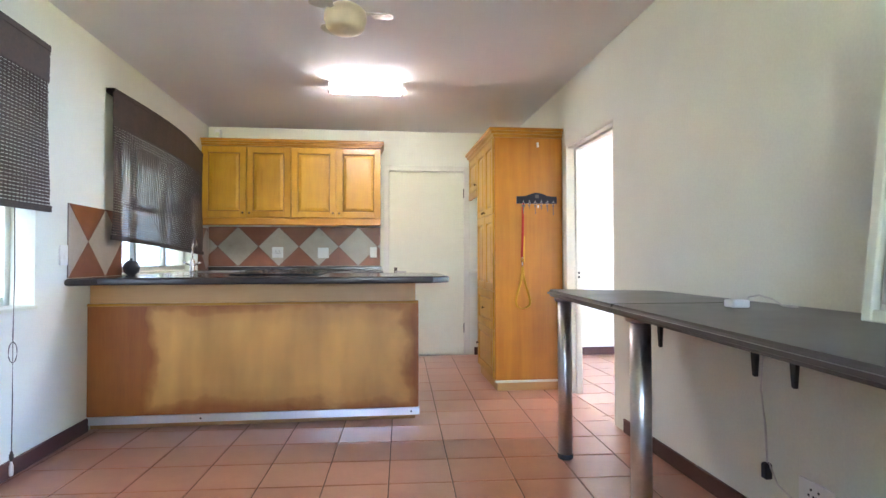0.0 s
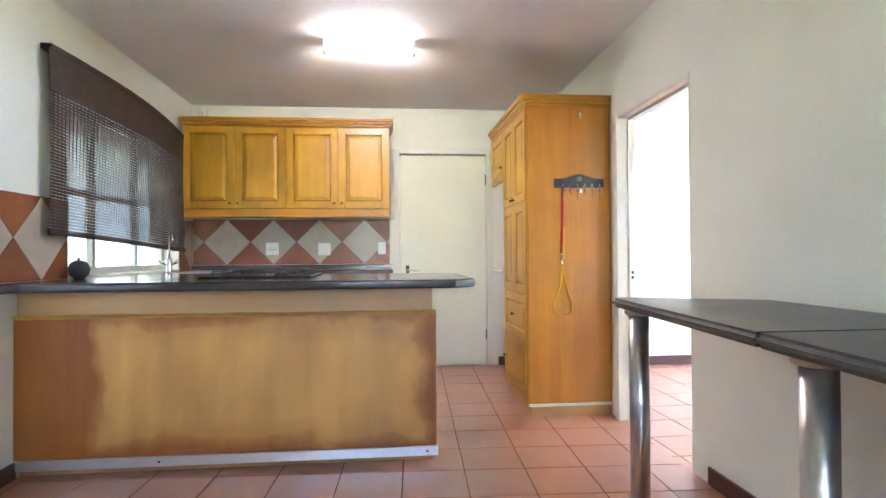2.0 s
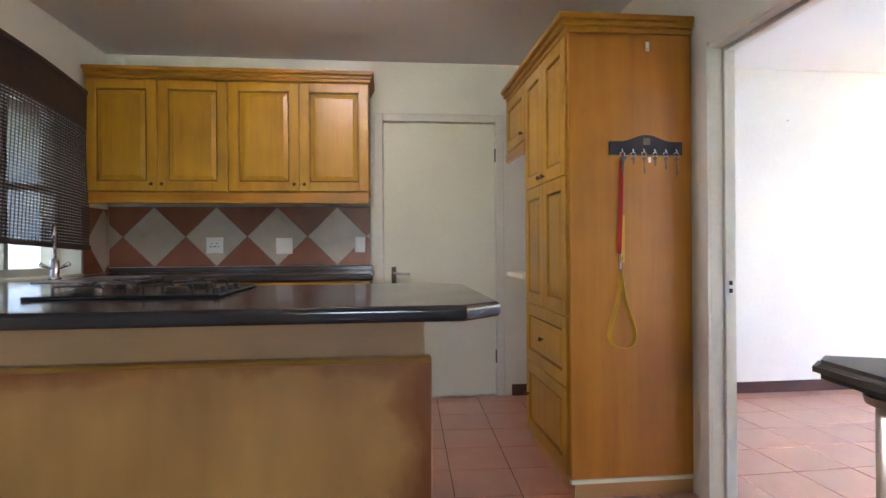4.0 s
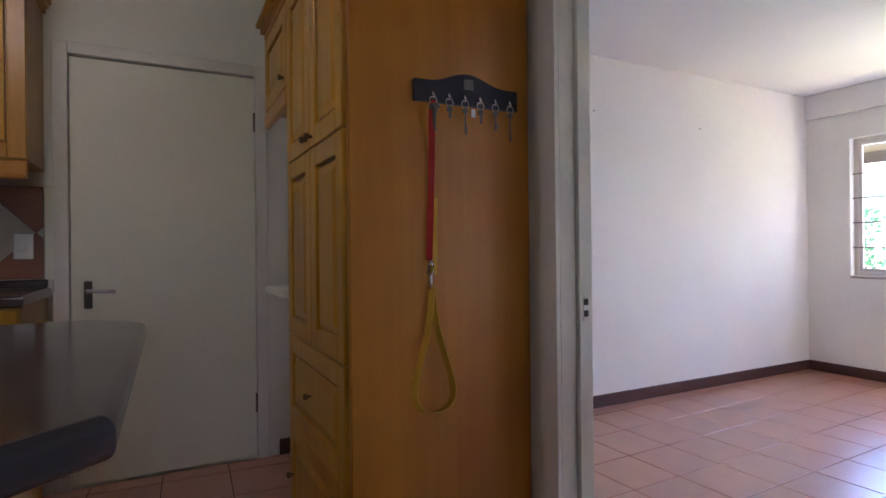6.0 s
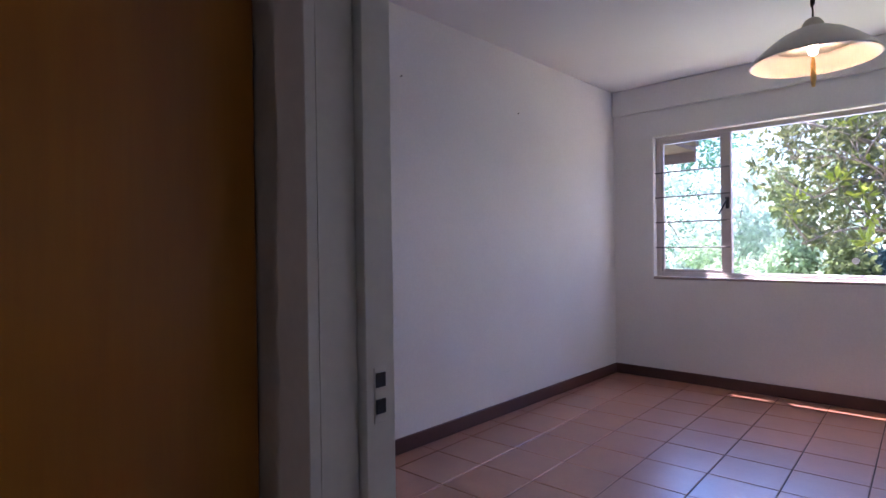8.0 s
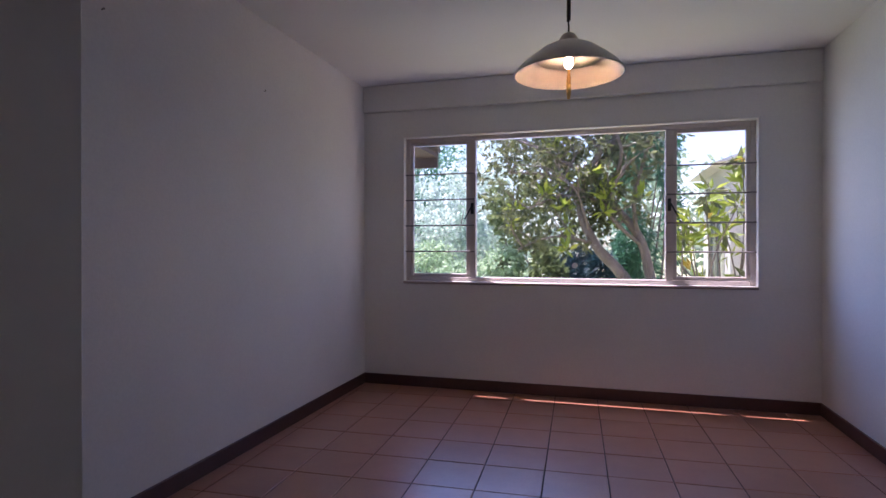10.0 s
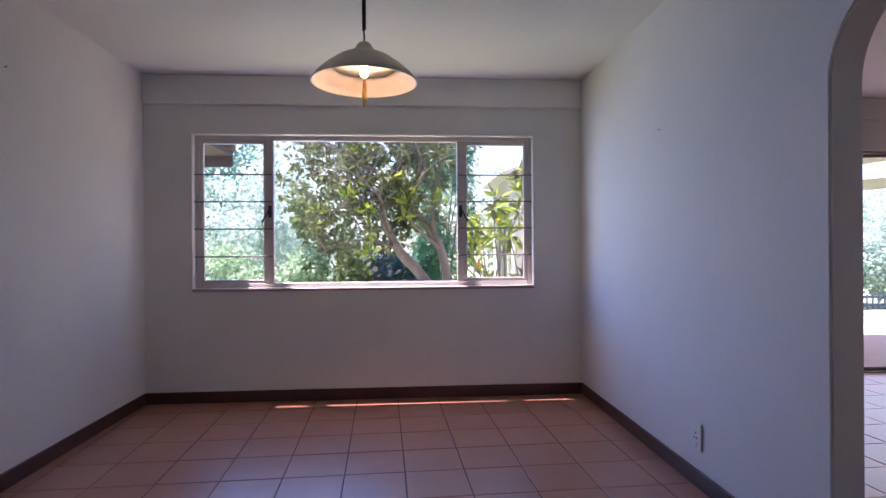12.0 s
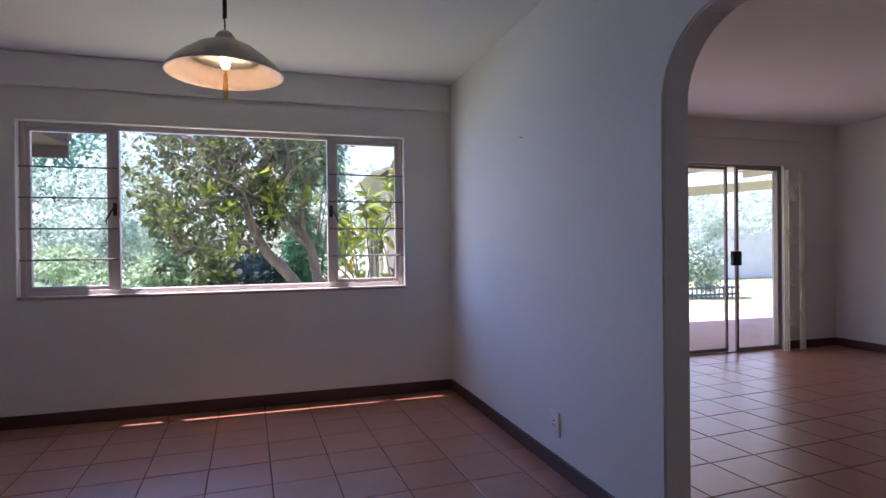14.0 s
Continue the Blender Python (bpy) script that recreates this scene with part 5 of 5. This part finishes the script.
def garden_tree():
    """The tree before the dining window: two leaning stems, long bare boughs, rosettes of narrow leaves."""
    t = thing("tree", 9.5, 4.1, -0.16, "leaning grey-barked garden tree with narrow green and yellow leaves", "tree")
    bm = bmesh.new()
    rng = random.Random(11)
    left = bent_limb(bm, [(0, 0.0, 0), (0, 0.55, 0.89), (0, 0.92, 1.33), (0.05, 1.12, 1.96), (0, 0.80, 2.66), (0.1, 0.7, 3.3)], 0.085, 0.03)
    right = bent_limb(bm, [(0.2, 0.05, 0), (0.2, 0.21, 0.88), (0.2, 0.37, 1.45), (0.1, 0.88, 2.16), (0.1, 0.64, 2.75), (0.2, 0.5, 3.4)], 0.075, 0.03)
    boughs = [left[12:], right[12:]]
    for a, mid, b, r in (
            ((0.15, 0.60, 1.80), (-0.1, 1.20, 1.95), (-0.3, 1.72, 1.77), 0.022), ((0.1, 0.90, 2.2), (-0.2, 1.45, 2.45), (-0.3, 1.98, 2.70), 0.024),
            ((0.2, 0.37, 1.45), (0.1, 0.43, 1.95), (0.1, 0.20, 2.75), 0.026), ((0.0, 0.92, 1.33), (-0.15, 1.40, 1.42), (-0.3, 1.85, 1.26), 0.016),
            ((0.0, 1.10, 1.95), (0.2, 1.55, 2.25), (0.3, 2.05, 2.30), 0.024), ((0.1, 0.75, 2.0), (-0.2, 0.60, 2.5), (-0.3, 0.95, 3.1), 0.024),
            ((0.2, 0.32, 1.3), (0.0, 0.75, 1.75), (-0.2, 0.55, 2.3), 0.022), ((0.0, 0.85, 2.6), (0.2, 1.3, 2.9), (0.3, 1.9, 3.2), 0.022),
            ((0.1, 0.64, 2.7), (0.2, 0.25, 3.0), (0.1, -0.2, 3.3), 0.020), ((0.0, 1.0, 1.5), (-0.3, 1.15, 2.0), (-0.4, 1.5, 2.2), 0.015)):
        boughs.append(bent_limb(bm, [a, Vector(mid) - Vector((0.2, 0, 0)), Vector(b) - Vector((0.3, 0, 0))], r * 1.3, r * 0.5))
    tips = []
    for i, q in enumerate(boughs):
        for k in range(13):
            s0 = rng.choice(q[2:])
            e = s0 + Vector((rng.uniform(-0.45, 0.45), rng.uniform(-0.38, 0.42), rng.uniform(-0.18, 0.55)))
            w = limb(bm, s0, e, 0.009, 0.004, 300 + 40 * i + k, 0.2, 4)
            tips += [w[-1], w[3]]
    part("trunk", bm, BARK, t, smooth=True)
    full = [Vector((rng.uniform(0.0, 1.0), rng.gauss(1.45, 0.52), rng.uniform(1.75, 3.7))) for _ in range(330)]
    full = [p for p in full if p.y > 0.75 or p.z > 2.2]
    skirt = [Vector((rng.uniform(0.1, 0.8), rng.uniform(0.75, 2.1), rng.uniform(1.3, 1.9))) for _ in range(70)]
    leaves("crown", [(p.x, p.y, p.z, 0.07, 0.07, 0.06) for p in tips + full + skirt], 9500, 0.105, LEAF, t, 3, -0.1, 0.19)
    young = [tips[k] for k in range(0, len(tips), 11)] + [Vector((-0.45, 1.95, 1.62)), Vector((-0.45, 1.90, 1.78)), Vector((-0.35, 0.80, 1.72)), Vector((-0.35, 1.25, 1.55)), Vector((-0.3, 0.75, 1.9)), Vector((-0.3, 0.35, 1.9))]
    leaves("young_leaves", [(p.x - 0.05, p.y, p.z, 0.045, 0.045, 0.04) for p in young], 360, 0.16, LEAF_YELLOW, t, 5, -0.45, 0.17)
    return t


garden_tree()


def shrub(x, y, h, w, count, size, mat, label, seed, name="shrub", slim=0.32, kind="shrub", droop=0.3):
    t = thing(name, x, y, -0.16, label, kind, "garden planting")
    rng = random.Random(seed)
    bm = bmesh.new()
    cl = []
    n = 9 + int(4 * w)
    for i in range(n):
        cx, cy = rng.uniform(-w, w) * 0.8, rng.uniform(-w, w)
        cz = h * rng.uniform(0.12, 0.9)
        k = rng.uniform(0.55, 1.0)
        cl.append((cx, cy, cz, 0.42 * k * w, 0.42 * k * w, 0.24 * k * h))
    for i in range(7):
        c = rng.choice(cl)
        limb(bm, (rng.uniform(-0.15, 0.15), rng.uniform(-0.15, 0.15), 0), (c[0], c[1], c[2] * 0.8), min(0.03, 0.016 * h), 0.006, seed * 10 + i)
    part("stems", bm, BARK, t)
    leaves("crown", cl, count, size, mat, t, seed, droop, slim)
    return t


def rosette_plant(x, y, stems, label, seed):
    """A plant of thin bent stems, each with rosettes of long narrow leaves."""
    t = thing("shrub", x, y, -0.16, label, "shrub", "garden planting")
    rng = random.Random(seed)
    bm = bmesh.new()
    cl = []
    for k in range(stems):
        e = Vector((rng.uniform(-0.3, 0.3), rng.uniform(-0.46, 0.46), rng.uniform(0.85, 2.35)))
        q = limb(bm, (rng.uniform(-0.1, 0.1), rng.uniform(-0.2, 0.2), 0), e, 0.016, 0.006, seed * 10 + k, 0.1)
        cl += [(q[-1].x, q[-1].y, q[-1].z, 0.05, 0.05, 0.04), (q[-2].x, q[-2].y, q[-2].z, 0.05, 0.05, 0.05)]
    part("stems", bm, BARK, t)
    leaves("crown", cl, stems * 17, 0.21, LEAF_YELLOW, t, seed, -0.35, 0.15)
    leaves("shaded_leaves", cl[::2], stems * 9, 0.20, LEAF, t, seed + 1, 0.2, 0.15)
    leaves("yellowing_leaves", cl[1::5], stems, 0.18, LEAF_OCHRE, t, seed + 2, 0.9, 0.2)
    return t


# seen from the dining room
rosette_plant(8.75, 3.66, 13, "long-leaved yellow-green shrub under the dining window", 21)
shrub(11.2, 5.35, 1.40, 0.50, 7000, 0.14, LEAF_BLUE, "dark blue-green conifer low behind the tree", 23, slim=0.10)
shrub(12.4, 4.05, 4.6, 0.55, 10000, 0.17, LEAF_TEAL, "tall feathery green conifer behind the tree", 24, slim=0.08, name="conifer", kind="tree", droop=0.9)
shrub(14.8, 8.9, 3.4, 1.7, 13000, 0.11, LEAF_HAZED, "garden tree with leaves paled to imitate haze", 25, name="tree", kind="tree")
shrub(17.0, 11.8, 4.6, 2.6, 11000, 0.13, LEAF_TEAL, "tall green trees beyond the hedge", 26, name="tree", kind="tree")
shrub(18.5, 6.5, 4.6, 2.8, 12000, 0.13, LEAF_HAZED, "tall trees beyond the garden, leaves paled to imitate haze", 27, name="tree", kind="tree")
shrub(11.7, 7.4, 1.75, 1.25, 9000, 0.10, LEAF_GLARE, "green bush behind the tree, leaves lightened to imitate glare", 28)
shrub(19.0, 2.2, 4.2, 2.4, 3200, 0.22, LEAF_HAZE_PALE, "tall trees behind the neighbouring house", 29, name="tree", kind="tree")
shrub(11.2, 6.1, 2.3, 0.6, 4200, 0.10, LEAF_OLIVE, "dense olive-green bush behind the tree", 30)
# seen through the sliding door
shrub(13.4, -4.4, 2.1, 0.95, 9000, 0.09, LEAF_HAZED, "round bush on the lawn, leaves paled to imitate haze", 31)
shrub(20.5, -14.5, 3.6, 3.6, 11000, 0.15, LEAF_HAZED, "row of garden trees beyond the lawn", 32, name="tree", kind="tree")
shrub(24.0, -9.5, 4.0, 3.8, 11000, 0.15, LEAF_HAZED, "row of garden trees beyond the lawn", 33, name="tree", kind="tree")

# added walls: backdrop behind the blind and a stop for daylight
structure("backdrop_wall", boxes((-4.3, -4.1, -6, 14, -0.16, 2.925), bevel=0.01), DIM_BACKDROP, "added backdrop wall outside the kitchen windows, coloured dark for shade", "wall")
structure("backdrop_wall_return", boxes((-4.1, KL - 0.24, 13.8, 14.0, -0.119, 2.925)), DIM_BACKDROP, "added end wall keeping daylight out beside the kitchen", "wall")
structure("boundary_wall", boxes((18.0, 18.2, -22, -6.2, -0.16, 1.75), bevel=0.02), SHADEWALL, "plastered garden boundary wall beyond the lawn", "wall")

fence = thing("fence", 12.6, -4.2, -0.16, "low blue-grey slatted fence round the bush", "fence")
for i in range(22):
    part("slat", boxes((-0.012, 0.012, 1.1 - i * 0.13 - 0.015, 1.1 - i * 0.13 + 0.015, 0.0, 0.30), bevel=0.004), POLE, fence)
for z in (0.06, 0.22):
    part("rail", boxes((0.013, 0.04, -1.75, 1.2, z, z + 0.05)), POLE, fence)


def neighbour():
    """The white wing of the house seen past the tree."""
    h = thing("house", 11.2, 1.5, -0.16, "white plastered house wing with white-framed windows", "house")
    part("wall", boxes((0.0, 2.2, -1.4, 1.55, 0.0, 2.6), bevel=0.01), OUTWALL, h)
    rf = bmesh.new()
    vs = [rf.verts.new(p) for p in ((-0.3, 1.8, 2.55), (2.4, 1.8, 2.55), (2.4, 0.1, 3.2), (-0.3, 0.1, 3.2), (-0.3, -1.7, 2.55), (2.4, -1.7, 2.55))]
    rf.faces.new((vs[0], vs[1], vs[2], vs[3]))
    rf.faces.new((vs[3], vs[2], vs[5], vs[4]))
    rf.faces.new((vs[0], vs[3], vs[4]))
    rf.faces.new((vs[1], vs[5], vs[2]))
    rf.faces.new((vs[0], vs[4], vs[5], vs[1]))
    bmesh.ops.recalc_face_normals(rf, faces=rf.faces[:])
    part("roof", rf, OUTWALL, h)
    for x0, x1 in ((0.35, 1.5),):
        w = part("window", boxes((x0, x1, 1.551, 1.60, 0.7, 0.76), (x0, x1, 1.551, 1.60, 1.94, 2.0), (x0, x0 + 0.06, 1.551, 1.60, 0.76, 1.94), (x1 - 0.06, x1, 1.551, 1.60, 0.76, 1.94), ((x0 + x1) / 2 - 0.03, (x0 + x1) / 2 + 0.03, 1.551, 1.60, 0.76, 1.94)), WHITE_PAINT, h)
        part("pane", boxes((x0 + 0.06, x1 - 0.06, 1.553, 1.565, 0.76, 1.94)), surface("sky_glass", (0.10, 0.13, 0.16), 0.08, vary=0.1, relief=0), w)
    for ya in (-0.9, 0.35):
        w = part("window", boxes((-0.05, -0.001, ya, ya + 0.06, 0.3, 1.9), (-0.05, -0.001, ya + 0.94, ya + 1.0, 0.3, 1.9), (-0.05, -0.001, ya + 0.06, ya + 0.94, 0.3, 0.36), (-0.05, -0.001, ya + 0.06, ya + 0.94, 1.84, 1.9), (-0.05, -0.001, ya + 0.47, ya + 0.53, 0.36, 1.84), (-0.05, -0.001, ya + 0.06, ya + 0.47, 1.1, 1.15), (-0.05, -0.001, ya + 0.53, ya + 0.94, 1.1, 1.15)), WHITE_PAINT, h)
        part("pane", boxes((-0.02, -0.002, ya + 0.06, ya + 0.94, 0.36, 1.84)), surface("pale_glass", (0.25, 0.30, 0.36), 0.1, vary=0.1, relief=0), w)


neighbour()

eave = thing("roof_eave", 6.45, 6.54, 1.93, "dark brown tiled roof eave beside the dining window", "eave")
part("fascia", boxes((0.86, 0.90, 0.0, 2.2, 0.0, 0.16)), ROOF, eave)
part("soffit", boxes((0.0, 0.86, 0.0, 2.2, 0.10, 0.14)), ROOF, eave)
part("roof_tiles", prism([(-0.2, 0.62), (0.98, 0.165), (0.98, 0.21), (-0.2, 0.70)], 0.0, 2.2, "Y"), ROOF, eave)

pr = thing("patio_roof", 6.70, -4.0, 2.16, "white patio roof with painted beams on posts", "roof")
part("deck", boxes((0.0, 2.45, 0.0, 7.3, 0.14, 0.19)), WHITE_PAINT, pr)
edge = prism([(6.9, -0.09), (6.9, 0.06), (-3.0, 0.95), (-3.0, 0.80)], 2.30, 2.36, "X")
bmesh.ops.translate(edge, verts=edge.verts[:], vec=(0, 0, -0.56))
part("beam", edge, WHITE_PAINT, pr)
part("post", boxes((2.31, 2.41, 0.35, 0.45, -2.19, -0.061), bevel=0.005), WHITE_PAINT, pr)
part("post", boxes((2.31, 2.41, 6.9, 7.0, -2.19, -0.061), bevel=0.005), WHITE_PAINT, pr)
for k in range(6):
    part("rafter", boxes((0.0, 2.299, 0.3 + k * 1.3, 0.36 + k * 1.3, 0.04, 0.139)), WHITE_PAINT, pr)

# added out of view to keep sun and sky off the west windows
structure("roof_overhang_west", boxes((-4.7, -1.56, -6, 14, 2.93, 3.03), bevel=0.01), ROOF, "added unseen roof shading the ground outside the kitchen windows", "roof")
# added behind the view, blocks sky light at the back opening
structure("roof_overhang_south", boxes((-1.5, 2.1, -3.0, -1.83, 2.32, 2.44), bevel=0.01), ROOF, "added unseen brown roof cutting sky light at the back wall", "roof")
structure("roof_slab", boxes((-1.54, 6.15, -1.8, 7.2, 2.70, 2.80)), ROOF, "flat roof over the house", "roof")

# ---- floors, tile by tile ----
tiled_floor("floor_kitchen", KL, KR, KB, KF, 0.556, 3.856, -2.4, "terracotta-tiled kitchen floor with dark grout", (KL, KR, 2.4, KF))
tiled_floor("floor_dining", KR, DX1, LY1, DY1, 4.765, 5.225, 2.2, "terracotta-tiled dining room floor with a soft sheen", (KR, DX1, LY1, DY1))
tiled_floor("floor_living", DX0, LX1 + 0.15, LY0, LY1, 4.643, 2.122, 2.8, "terracotta-tiled living room floor reflecting the daylight", (3.2, LX1 + 0.15, LY0, LY1))
